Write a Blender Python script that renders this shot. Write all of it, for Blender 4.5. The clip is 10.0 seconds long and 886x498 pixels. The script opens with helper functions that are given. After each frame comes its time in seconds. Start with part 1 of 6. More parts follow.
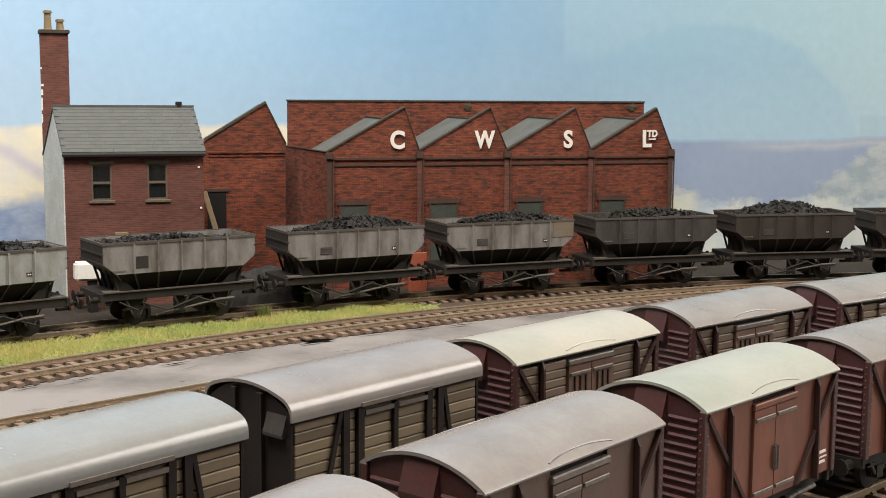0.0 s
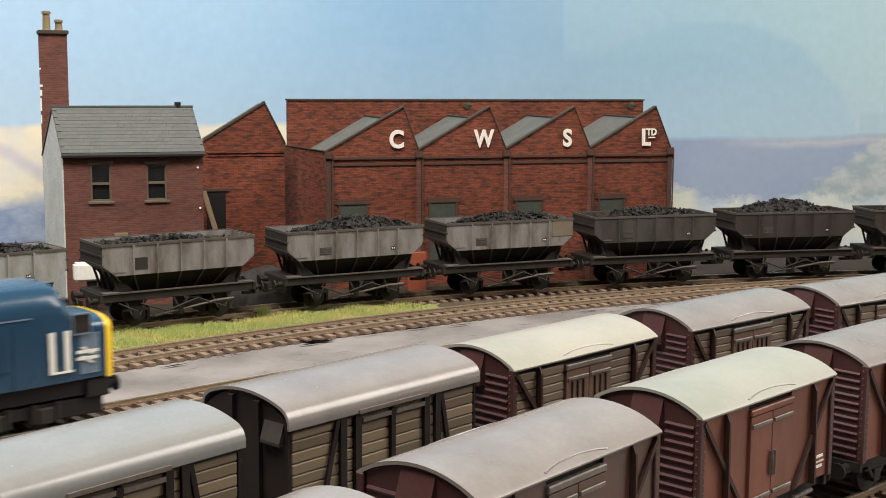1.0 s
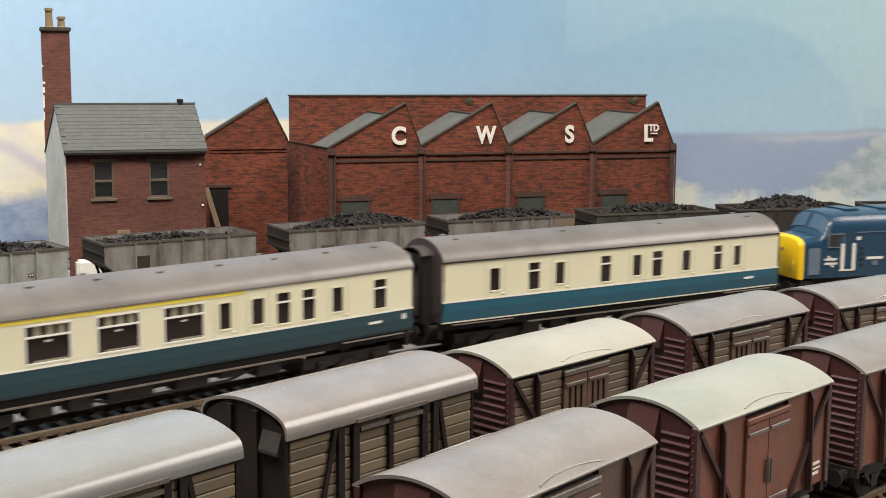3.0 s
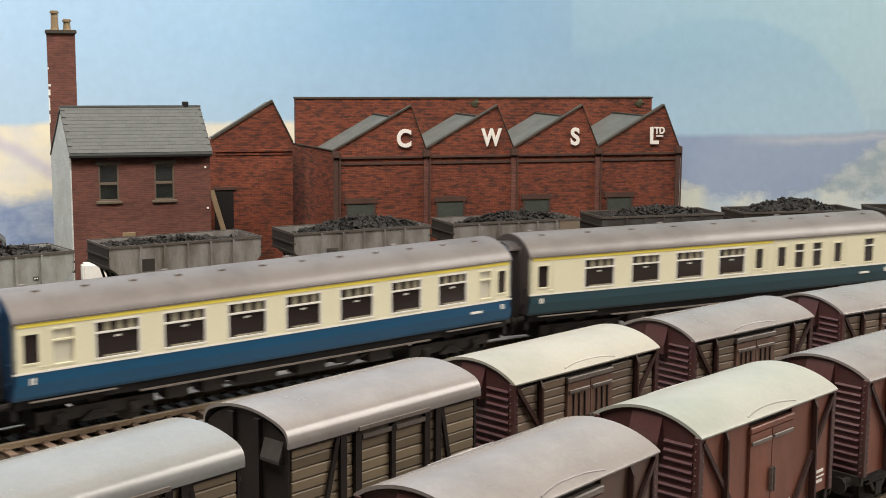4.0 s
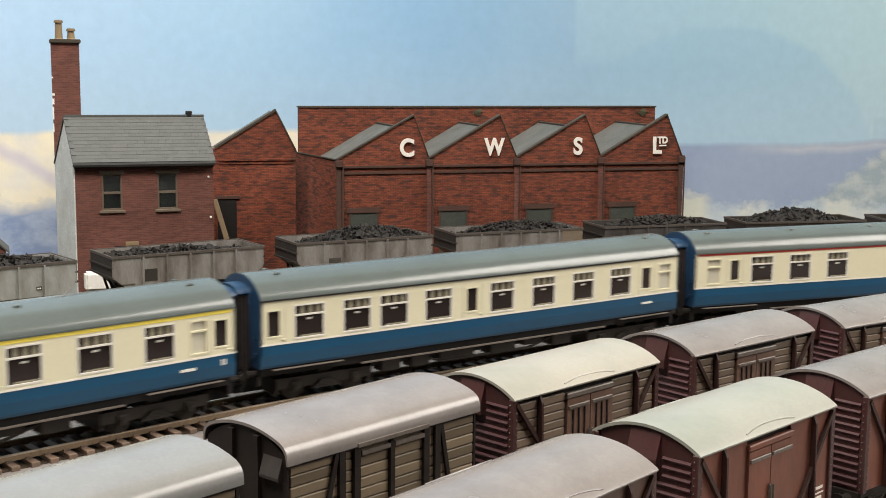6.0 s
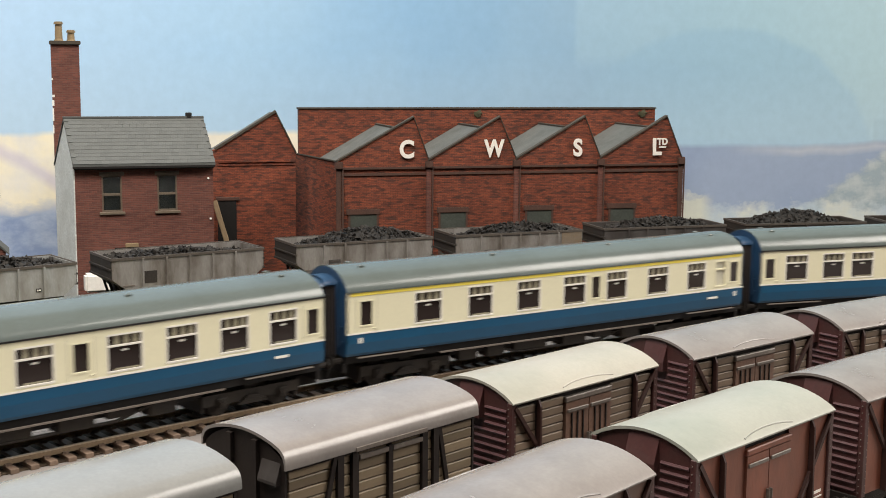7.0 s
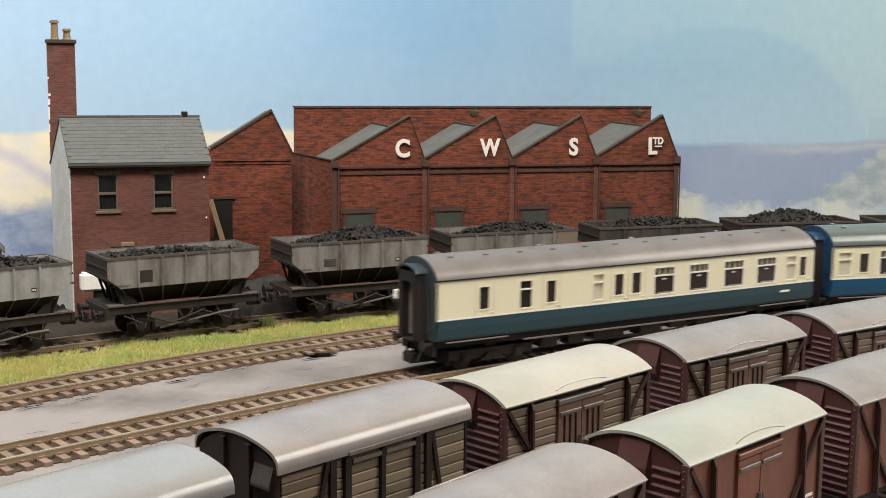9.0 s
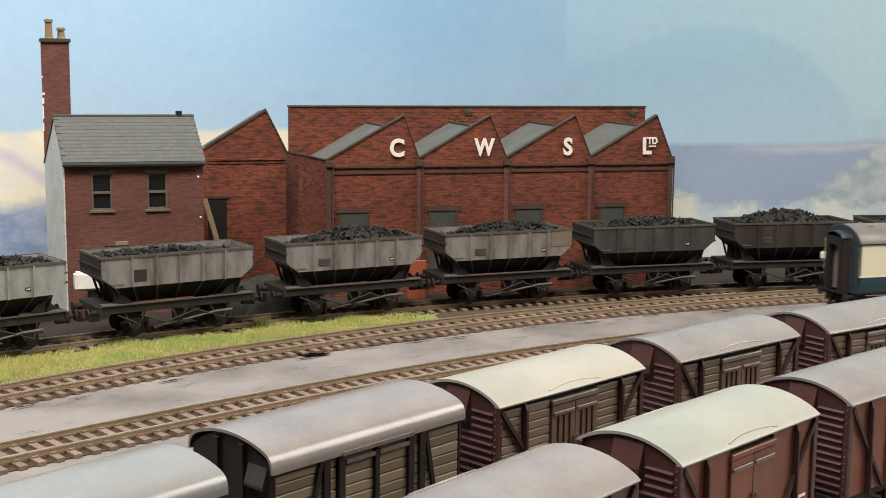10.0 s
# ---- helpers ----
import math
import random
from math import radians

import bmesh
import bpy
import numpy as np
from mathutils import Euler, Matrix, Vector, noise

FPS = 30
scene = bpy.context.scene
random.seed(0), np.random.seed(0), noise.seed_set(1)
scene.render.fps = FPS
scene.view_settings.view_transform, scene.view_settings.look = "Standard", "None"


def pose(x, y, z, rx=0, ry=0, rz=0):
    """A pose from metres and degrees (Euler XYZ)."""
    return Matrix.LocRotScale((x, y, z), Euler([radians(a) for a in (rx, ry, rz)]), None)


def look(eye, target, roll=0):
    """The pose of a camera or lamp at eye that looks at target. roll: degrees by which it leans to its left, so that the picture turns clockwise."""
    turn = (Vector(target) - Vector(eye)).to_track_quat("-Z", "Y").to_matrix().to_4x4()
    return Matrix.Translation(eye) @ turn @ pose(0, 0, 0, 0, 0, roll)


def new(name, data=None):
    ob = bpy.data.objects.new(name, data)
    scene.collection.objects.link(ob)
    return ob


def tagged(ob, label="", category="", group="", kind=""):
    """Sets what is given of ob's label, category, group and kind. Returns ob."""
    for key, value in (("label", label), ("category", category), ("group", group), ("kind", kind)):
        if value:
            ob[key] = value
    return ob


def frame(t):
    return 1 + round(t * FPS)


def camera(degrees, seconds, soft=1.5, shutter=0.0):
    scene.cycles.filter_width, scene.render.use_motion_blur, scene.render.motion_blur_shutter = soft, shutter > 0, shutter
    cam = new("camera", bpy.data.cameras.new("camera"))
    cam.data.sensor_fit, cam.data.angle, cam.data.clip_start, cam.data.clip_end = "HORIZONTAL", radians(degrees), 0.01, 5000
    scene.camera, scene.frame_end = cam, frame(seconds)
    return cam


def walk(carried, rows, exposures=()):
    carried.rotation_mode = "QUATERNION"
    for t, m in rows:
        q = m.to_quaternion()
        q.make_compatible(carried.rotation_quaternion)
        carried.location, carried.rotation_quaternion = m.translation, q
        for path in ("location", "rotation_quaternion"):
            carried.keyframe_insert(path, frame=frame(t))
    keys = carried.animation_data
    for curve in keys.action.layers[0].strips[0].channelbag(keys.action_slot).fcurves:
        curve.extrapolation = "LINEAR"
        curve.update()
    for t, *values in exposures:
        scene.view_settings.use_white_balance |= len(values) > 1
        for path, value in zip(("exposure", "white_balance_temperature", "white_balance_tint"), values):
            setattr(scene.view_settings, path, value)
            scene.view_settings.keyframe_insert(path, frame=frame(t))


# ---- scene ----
# Model railway yard, built at its true size: lengths below are in millimetres and become metres in part() and at().
cam = camera(38.13, 10.0, soft=0.95, shutter=0.22)
PATH = [
    (0, (0.0000, -0.0001, 0.1261), (-0.0000, 0.9918, -0.0014), 0.51),
    (0.5, (0.0005, -0.0006, 0.1280), (0.0003, 0.9910, -0.0017), 0.44),
    (1, (0.0012, -0.0001, 0.1298), (0.0002, 0.9911, -0.0028), 0.36),
    (1.5, (0.0016, -0.0001, 0.1318), (0.0004, 0.9906, -0.0041), 0.32),
    (2, (0.0021, -0.0001, 0.1330), (0.0002, 0.9902, -0.0058), 0.28),
    (2.5, (0.0027, -0.0009, 0.1349), (-0.0003, 0.9891, -0.0065), 0.31),
    (4, (0.0045, 0.0003, 0.1383), (-0.0062, 0.9899, -0.0054), 0.38),
    (4.5, (0.0050, 0.0001, 0.1399), (-0.0076, 0.9897, -0.0035), 0.39),
    (5, (0.0052, 0.0006, 0.1398), (-0.0085, 0.9904, -0.0018), 0.46),
    (5.5, (0.0056, 0.0002, 0.1409), (-0.0087, 0.9901, -0.0000), 0.47),
    (7, (0.0067, 0.0000, 0.1433), (-0.0087, 0.9899, 0.0020), 0.50),
    (7.5, (0.0071, 0.0002, 0.1441), (-0.0089, 0.9899, 0.0018), 0.48),
    (8, (0.0075, 0.0002, 0.1447), (-0.0086, 0.9898, 0.0016), 0.54),
    (8.5, (0.0078, 0.0002, 0.1452), (-0.0074, 0.9896, 0.0013), 0.59),
    (9, (0.0080, -0.0005, 0.1461), (-0.0056, 0.9888, 0.0008), 0.60),
    (9.5, (0.0079, -0.0009, 0.1465), (-0.0030, 0.9884, 0.0006), 0.68),
    (10, (0.0082, -0.0008, 0.1466), (-0.0012, 0.9884, 0.0005), 0.70),
]
walk(cam, [(t, look(eye, target, roll)) for t, eye, target, roll in PATH])

# ---- light ----
MM = 0.001
world = bpy.data.worlds.new("world")
scene.world = world
world.use_nodes = True
world.node_tree.nodes["Background"].inputs[0].default_value = (0.75, 0.82, 1.0, 1)
world.node_tree.nodes["Background"].inputs[1].default_value = 0.018
scene.view_settings.exposure = 0.05


def ceiling_lamp(eye, target, sx, sy, watts, colour):
    """One of the room's ceiling light panels."""
    data = bpy.data.lights.new("ceiling_light", "AREA")
    data.shape, data.size, data.size_y, data.energy, data.color = "RECTANGLE", sx, sy, watts, colour
    ob = new("ceiling_light", data)
    ob.matrix_world = look(eye, target)
    return ob


ceiling_lamp((-0.26, 0.13, 1.18), (-0.26, 0.42, 0), 1.0, 0.4, 33.5, (1.0, 0.915, 0.815))
ceiling_lamp((2.2, 0.85, 1.6), (0.0, 0.42, 0), 1.2, 1.6, 66, (1.0, 0.93, 0.85))

# ---- materials ----


def nodes_of(name):
    m = bpy.data.materials.new(name)
    m.use_nodes = True
    nt = m.node_tree
    return m, nt, nt.nodes["Principled BSDF"]


def link(nt, a, b):
    nt.links.new(a, b)


def ramp(nt, fac, stops):
    r = nt.nodes.new("ShaderNodeValToRGB")
    els = r.color_ramp.elements
    while len(els) < len(stops):
        els.new(0.5)
    for e, (p, c) in zip(els, stops):
        e.position, e.color = p, (*c, 1)
    link(nt, fac, r.inputs[0])
    return r.outputs[0]


def noise_tex(nt, scale, detail=4, rough=0.6, vec=None, stretch=None):
    n = nt.nodes.new("ShaderNodeTexNoise")
    n.inputs["Scale"].default_value, n.inputs["Detail"].default_value, n.inputs["Roughness"].default_value = scale, detail, rough
    if vec is None:
        tc = nt.nodes.new("ShaderNodeTexCoord")
        vec = tc.outputs["Object"]
    if stretch:
        mp = nt.nodes.new("ShaderNodeMapping")
        mp.inputs["Scale"].default_value = stretch
        link(nt, vec, mp.inputs[0])
        vec = mp.outputs[0]
    link(nt, vec, n.inputs["Vector"])
    return n


def mix(nt, fac, a, b, mode="MIX"):
    m = nt.nodes.new("ShaderNodeMix")
    m.data_type, m.blend_type = "RGBA", mode
    for s, v in ((m.inputs[0], fac), (m.inputs[6], a), (m.inputs[7], b)):
        if isinstance(v, (int, float)):
            s.default_value = v
        elif isinstance(v, tuple):
            s.default_value = (*v, 1)
        else:
            link(nt, v, s)
    return m.outputs[2]


def bump(nt, bsdf, height, strength, dist=0.0003):
    b = nt.nodes.new("ShaderNodeBump")
    b.inputs["Strength"].default_value, b.inputs["Distance"].default_value = strength, dist
    link(nt, height, b.inputs["Height"])
    link(nt, b.outputs[0], bsdf.inputs["Normal"])


def surface(name, colour, rough=0.6, metal=0.0, dirt=None, dirt_amount=0.5, grain=900, patch=60, vary=0.2, relief=0.15, stretch=None, spec=0.5, piece=0.0):
    """Painted plastic or card: base colour with fine grain, larger patches of dirt and a slight relief."""
    m, nt, b = nodes_of(name)
    fine = noise_tex(nt, grain, 3, stretch=stretch)
    big = noise_tex(nt, patch, 5, 0.65, stretch=stretch)
    lo = tuple(c * (1 - vary) for c in colour)
    hi = tuple(min(1, c * (1 + vary)) for c in colour)
    col = ramp(nt, fine.outputs[0], [(0.3, lo), (0.7, hi)])
    if dirt:
        mask = ramp(nt, big.outputs[0], [(0.42, (0, 0, 0)), (0.68, (dirt_amount,) * 3)])
        col = mix(nt, mask, col, dirt)
    if piece:
        info = nt.nodes.new("ShaderNodeObjectInfo")
        tone = ramp(nt, info.outputs["Random"], [(0, (1 - piece,) * 3), (1, (1 + piece * 0.3,) * 3)])
        col = mix(nt, 1.0, col, tone, "MULTIPLY")
    link(nt, col, b.inputs["Base Color"])
    rr = ramp(nt, big.outputs[0], [(0.3, (rough * 0.82,) * 3), (0.75, (min(1, rough * 1.2),) * 3)])
    link(nt, rr, b.inputs["Roughness"])
    b.inputs["Metallic"].default_value = metal
    b.inputs["Specular IOR Level"].default_value = spec
    if relief:
        bump(nt, b, fine.outputs[0], relief)
    return m


def brick_mat(name, c1, c2, mortar, stain=(0.05, 0.03, 0.025), wide=3.1, high=1.05, stain_amount=0.5):
    """Embossed brick card: courses of 3 mm bricks. The wall's local x runs along, z up."""
    m, nt, b = nodes_of(name)
    tc = nt.nodes.new("ShaderNodeTexCoord")
    sep = nt.nodes.new("ShaderNodeSeparateXYZ")
    link(nt, tc.outputs["Object"], sep.inputs[0])
    add = nt.nodes.new("ShaderNodeMath")
    add.operation = "ADD"
    link(nt, sep.outputs[0], add.inputs[0])
    link(nt, sep.outputs[1], add.inputs[1])
    com = nt.nodes.new("ShaderNodeCombineXYZ")
    link(nt, add.outputs[0], com.inputs[0])
    link(nt, sep.outputs[2], com.inputs[1])
    t = nt.nodes.new("ShaderNodeTexBrick")
    link(nt, com.outputs[0], t.inputs["Vector"])
    t.inputs["Scale"].default_value = 1.0
    t.inputs["Brick Width"].default_value = wide * MM
    t.inputs["Row Height"].default_value = high * MM
    t.inputs["Mortar Size"].default_value = 0.13 * MM
    t.inputs["Mortar Smooth"].default_value = 0.3
    t.inputs["Bias"].default_value = -0.1
    t.inputs["Color1"].default_value, t.inputs["Color2"].default_value, t.inputs["Mortar"].default_value = (*c1, 1), (*c2, 1), (*mortar, 1)
    streak = noise_tex(nt, 260, 4, 0.6, stretch=(0.5, 0.5, 1.9))
    dark = ramp(nt, streak.outputs[0], [(0.49, (0, 0, 0)), (0.60, (stain_amount,) * 3)])
    col = mix(nt, dark, t.outputs[0], stain)
    big = noise_tex(nt, 28, 4)
    tone = ramp(nt, big.outputs[0], [(0.3, (0.72, 0.7, 0.7)), (0.7, (1.15, 1.12, 1.1))])
    col = mix(nt, 1.0, col, tone, "MULTIPLY")
    link(nt, col, b.inputs["Base Color"])
    b.inputs["Roughness"].default_value = 0.8
    b.inputs["Specular IOR Level"].default_value = 0.25
    inv = nt.nodes.new("ShaderNodeMath")
    inv.operation = "SUBTRACT"
    inv.inputs[0].default_value = 1.0
    link(nt, t.outputs["Fac"], inv.inputs[1])
    bump(nt, b, inv.outputs[0], 0.9, 0.0003)
    return m


def glass_mat(name, tint, rough=0.06):
    m, nt, b = nodes_of(name)
    b.inputs["Base Color"].default_value = (*tint, 1)
    b.inputs["Roughness"].default_value = rough
    b.inputs["Specular IOR Level"].default_value = 0.6
    n = noise_tex(nt, 150, 2)
    link(nt, ramp(nt, n.outputs[0], [(0.3, (rough * 0.7,) * 3), (0.8, (rough * 1.6,) * 3)]), b.inputs["Roughness"])
    return m


def backdrop_mat():
    """Painted scenery board: sky, with soft far hills and pale clouds low down. Local x along, z up, in metres."""
    m, nt, b = nodes_of("painted_sky")
    tc = nt.nodes.new("ShaderNodeTexCoord")
    sep = nt.nodes.new("ShaderNodeSeparateXYZ")
    link(nt, tc.outputs["Object"], sep.inputs[0])

    def math_(op, a, c, clamp=False):
        n = nt.nodes.new("ShaderNodeMath")
        n.operation, n.use_clamp = op, clamp
        for s, v in zip(n.inputs, (a, c)):
            if isinstance(v, (int, float)):
                s.default_value = v
            else:
                link(nt, v, s)
        return n.outputs[0]

    x, z = sep.outputs[0], sep.outputs[2]
    def both(a, b_):
        return math_("MULTIPLY", a, b_)

    def past(v, edge, soft_):
        """0 below the edge, 1 above it."""
        return math_("ADD", math_("MULTIPLY", math_("SUBTRACT", v, edge), 1.0 / soft_), 0.5, True)

    def under(v, edge, soft_):
        return math_("ADD", math_("MULTIPLY", math_("SUBTRACT", edge, v), 1.0 / soft_), 0.5, True)

    def lay(col_, mask, paint, amount=1.0):
        return mix(nt, mask if amount == 1.0 else both(mask, amount), col_, paint)

    soft = noise_tex(nt, 7, 3, 0.5)
    lump = noise_tex(nt, 26, 5, 0.6)
    fluff = noise_tex(nt, 55, 6, 0.65, stretch=(0.8, 1, 1.3))
    ridge = noise_tex(nt, 8, 4, 0.5, stretch=(1, 1, 0.0))
    wob = math_("MULTIPLY", math_("SUBTRACT", lump.outputs[0], 0.5), 0.012)
    rough_edge = math_("MULTIPLY", math_("SUBTRACT", fluff.outputs[0], 0.5), 0.03)
    # sky, paler to the left and greyer to the right, with the broad strokes of the paint
    col = ramp(nt, math_("ADD", math_("MULTIPLY", x, 1.25), 0.5, True), [(0.0, (0.45, 0.64, 0.87)), (0.30, (0.35, 0.56, 0.79)), (0.46, (0.26, 0.455, 0.68)), (0.62, (0.25, 0.42, 0.60)), (0.80, (0.335, 0.525, 0.645)), (1.0, (0.44, 0.62, 0.68))])
    col = lay(col, ramp(nt, soft.outputs[0], [(0.45, (0, 0, 0)), (0.7, (0.25,) * 3)]), (0.44, 0.62, 0.77))
    col = lay(col, both(past(x, 0.092, 0.004), past(math_("ADD", z, math_("MULTIPLY", wob, 0.4)), 0.147, 0.012)), (0.42, 0.61, 0.72), 0.30)
    dx, dz = math_("MULTIPLY", math_("SUBTRACT", math_("ADD", x, wob), 0.215), 1 / 0.135), math_("MULTIPLY", math_("SUBTRACT", math_("ADD", z, wob), 0.065), 1 / 0.108)
    dome = under(math_("ADD", both(dx, dx), both(dz, dz)), 1.0, 0.10)
    col = lay(col, dome, (0.27, 0.46, 0.64), 0.45)
    col = lay(col, both(past(x, 0.349, 0.002), under(z, 0.104, 0.003)), (0.27, 0.41, 0.50), 0.35)
    low_sky = under(z, 0.125, 0.06)
    col = lay(col, both(low_sky, past(x, -0.4, 0.01)), (0.46, 0.62, 0.75), 0.45)
    # hills and cloud to the right of the warehouse
    right = past(x, -0.05, 0.02)
    top = math_("ADD", math_("ADD", math_("MULTIPLY", x, 0.018), 0.0795), math_("MULTIPLY", math_("SUBTRACT", ridge.outputs[0], 0.5), 0.012))
    hill_col = mix(nt, ramp(nt, soft.outputs[0], [(0.40, (0, 0, 0)), (0.62, (1, 1, 1))]), (0.26, 0.34, 0.50), (0.31, 0.39, 0.54))
    hill_mask = both(right, math_("ADD", math_("MULTIPLY", math_("SUBTRACT", top, z), 1 / 0.004), 0.5, True))
    col = lay(col, hill_mask, hill_col)
    crest = math_("SUBTRACT", 1.0, math_("MULTIPLY", math_("ABSOLUTE", math_("SUBTRACT", math_("ADD", z, math_("MULTIPLY", wob, 0.5)), math_("SUBTRACT", top, 0.004)), 0.0), 1 / 0.005), True)
    col = lay(col, both(crest, past(x, 0.25, 0.06)), (0.52, 0.56, 0.62), 0.7)
    slope_z = math_("ADD", math_("MULTIPLY", math_("SUBTRACT", x, 0.307), 0.6), 0.044)
    slope_mask = both(past(x, 0.285, 0.03), past(math_("SUBTRACT", math_("ADD", slope_z, rough_edge), z), 0.0, 0.008))
    woods = mix(nt, ramp(nt, fluff.outputs[0], [(0.42, (0, 0, 0)), (0.60, (1, 1, 1))]), (0.34, 0.42, 0.46), (0.50, 0.56, 0.56))
    col = lay(col, slope_mask, woods, 0.85)
    white_z = math_("ADD", 0.036, math_("MULTIPLY", rough_edge, 1.2))
    col = lay(col, both(right, past(math_("SUBTRACT", white_z, z), 0.0, 0.008)), mix(nt, ramp(nt, lump.outputs[0], [(0.4, (0, 0, 0)), (0.6, (1, 1, 1))]), (0.46, 0.56, 0.64), (0.62, 0.66, 0.62)))
    near_cloud = both(both(past(x, 0.15, 0.01), under(x, 0.205, 0.012)), past(math_("SUBTRACT", math_("ADD", 0.046, rough_edge), z), 0.0, 0.006))
    col = lay(col, near_cloud, (0.64, 0.67, 0.58), 0.85)
    # cream hill, mauve cleft and blue woods to the left of the house
    left = under(x, -0.05, 0.02)
    cream = mix(nt, ramp(nt, lump.outputs[0], [(0.38, (0, 0, 0)), (0.6, (1, 1, 1))]), (0.70, 0.70, 0.66), (0.80, 0.76, 0.60))
    col = lay(col, both(left, past(math_("SUBTRACT", math_("ADD", 0.0965, math_("MULTIPLY", wob, 0.5)), z), 0.0, 0.004)), cream)
    cleft = math_("ADD", math_("MULTIPLY", math_("SUBTRACT", x, -0.306), -0.62), 0.082)
    off = math_("ABSOLUTE", math_("SUBTRACT", math_("ADD", z, wob), cleft), 0.0)
    col = lay(col, both(left, under(off, 0.0045, 0.006)), (0.55, 0.53, 0.62), 0.75)
    wood_z = math_("ADD", 0.047, math_("MULTIPLY", rough_edge, 0.7))
    col = lay(col, both(left, past(math_("SUBTRACT", wood_z, z), 0.0, 0.010)), mix(nt, ramp(nt, fluff.outputs[0], [(0.40, (0, 0, 0)), (0.66, (1, 1, 1))]), (0.22, 0.30, 0.48), (0.38, 0.46, 0.60)))
    grain = noise_tex(nt, 120, 4)
    col = mix(nt, 1.0, col, ramp(nt, grain.outputs[0], [(0.3, (0.96,) * 3), (0.7, (1.03,) * 3)]), "MULTIPLY")
    link(nt, col, b.inputs["Base Color"])
    b.inputs["Roughness"].default_value = 0.75
    b.inputs["Specular IOR Level"].default_value = 0.2
    return m


M_SKY = backdrop_mat()
M_BRICK = brick_mat("red_brick_card", (0.265, 0.074, 0.040), (0.155, 0.046, 0.029), (0.11, 0.047, 0.031), stain_amount=0.75)
M_BRICK2 = brick_mat("brown_red_brick_card", (0.19, 0.074, 0.056), (0.12, 0.05, 0.042), (0.15, 0.085, 0.07), stain_amount=0.25)
M_STONE = surface("painted_string_course", (0.072, 0.032, 0.022), 0.8, dirt=(0.03, 0.025, 0.02))
M_COPING = surface("grey_coping", (0.066, 0.056, 0.044), 0.85, dirt=(0.038, 0.036, 0.032), spec=0.25)
M_SLATE = surface("grey_slate", (0.090, 0.097, 0.095), 0.8, dirt=(0.064, 0.070, 0.066), patch=40, vary=0.12, piece=0.12)
M_FELT = surface("roof_felt", (0.115, 0.122, 0.115), 0.85, dirt=(0.07, 0.075, 0.07), patch=45, vary=0.12)
M_WHITEWASH = surface("grey_white_render", (0.55, 0.58, 0.57), 0.8, dirt=(0.36, 0.37, 0.35), patch=50)
M_WHITE = surface("white_paint", (0.78, 0.77, 0.73), 0.6, vary=0.06)
M_LETTER = surface("white_letter_paint", (0.78, 0.75, 0.70), 0.6, vary=0.08)
M_DOORG = surface("dark_green_door", (0.05, 0.06, 0.05), 0.6, dirt=(0.03, 0.03, 0.03))
M_FRAME = surface("window_frame_stone", (0.135, 0.105, 0.075), 0.7, dirt=(0.09, 0.075, 0.06))
M_DARKGLASS = glass_mat("dark_window_glass", (0.012, 0.014, 0.014), 0.12)
M_POT = surface("buff_chimney_pot", (0.24, 0.175, 0.095), 0.75, dirt=(0.18, 0.13, 0.08))
M_GROUND = surface("grey_yard_surface", (0.225, 0.205, 0.195), 0.68, dirt=(0.115, 0.105, 0.10), dirt_amount=1.0, grain=1400, patch=16, vary=0.10, relief=0.15)
M_EARTH = surface("dark_cinder", (0.036, 0.030, 0.025), 0.95, dirt=(0.020, 0.017, 0.015), grain=700, patch=40, vary=0.4, relief=0.5, spec=0.1)
M_BALLAST = surface("ballast", (0.085, 0.064, 0.045), 0.9, dirt=(0.055, 0.042, 0.03), grain=800, patch=60, vary=0.45, relief=0.6, spec=0.15)
M_SLEEPER = surface("brown_sleeper", (0.20, 0.138, 0.10), 0.75, dirt=(0.20, 0.15, 0.10), grain=900, patch=120, vary=0.2, piece=0.25)
M_RAIL = surface("rusty_rail_side", (0.28, 0.20, 0.125), 0.65, dirt=(0.34, 0.26, 0.16), patch=200)
M_RAILTOP = surface("worn_rail_head", (0.62, 0.54, 0.42), 0.36, metal=0.7, dirt=(0.28, 0.21, 0.13), patch=90)
M_GRASS = surface("static_grass", (0.21, 0.20, 0.065), 0.9, dirt=(0.14, 0.20, 0.055), dirt_amount=0.9, patch=28, vary=0.3)
M_COAL = surface("coal", (0.014, 0.0128, 0.012), 0.7, dirt=(0.034, 0.030, 0.026), dirt_amount=0.9, grain=700, patch=260, vary=0.4, spec=0.3)
M_HOP = surface("grey_wagon_paint", (0.195, 0.187, 0.178), 0.62, dirt=(0.085, 0.070, 0.058), dirt_amount=0.9, patch=110, vary=0.10, stretch=(1, 1, 0.35))
M_HOPL = surface("pale_grey_wagon_paint", (0.27, 0.28, 0.275), 0.62, dirt=(0.15, 0.135, 0.115), dirt_amount=0.8, patch=110, vary=0.10, stretch=(1, 1, 0.35))
M_HOPD = surface("dark_grey_wagon_paint", (0.032, 0.027, 0.025), 0.7, dirt=(0.060, 0.055, 0.053), dirt_amount=0.9, patch=110, vary=0.12, stretch=(1, 1, 0.35))
M_HOPB = surface("brown_grey_wagon_paint", (0.024, 0.018, 0.013), 0.7, dirt=(0.042, 0.034, 0.028), dirt_amount=0.9, patch=110, vary=0.12, stretch=(1, 1, 0.35))
# dirty steel; its darkness also gives the shade on hopper chutes and ends
M_SOOTSHADE = surface("sooty_shaded_steel", (0.022, 0.019, 0.017), 0.75, dirt=(0.048, 0.039, 0.031), patch=120, vary=0.25, spec=0.3)
M_RIB = surface("worn_steel_rib", (0.075, 0.064, 0.055), 0.6, dirt=(0.04, 0.03, 0.022), patch=150)
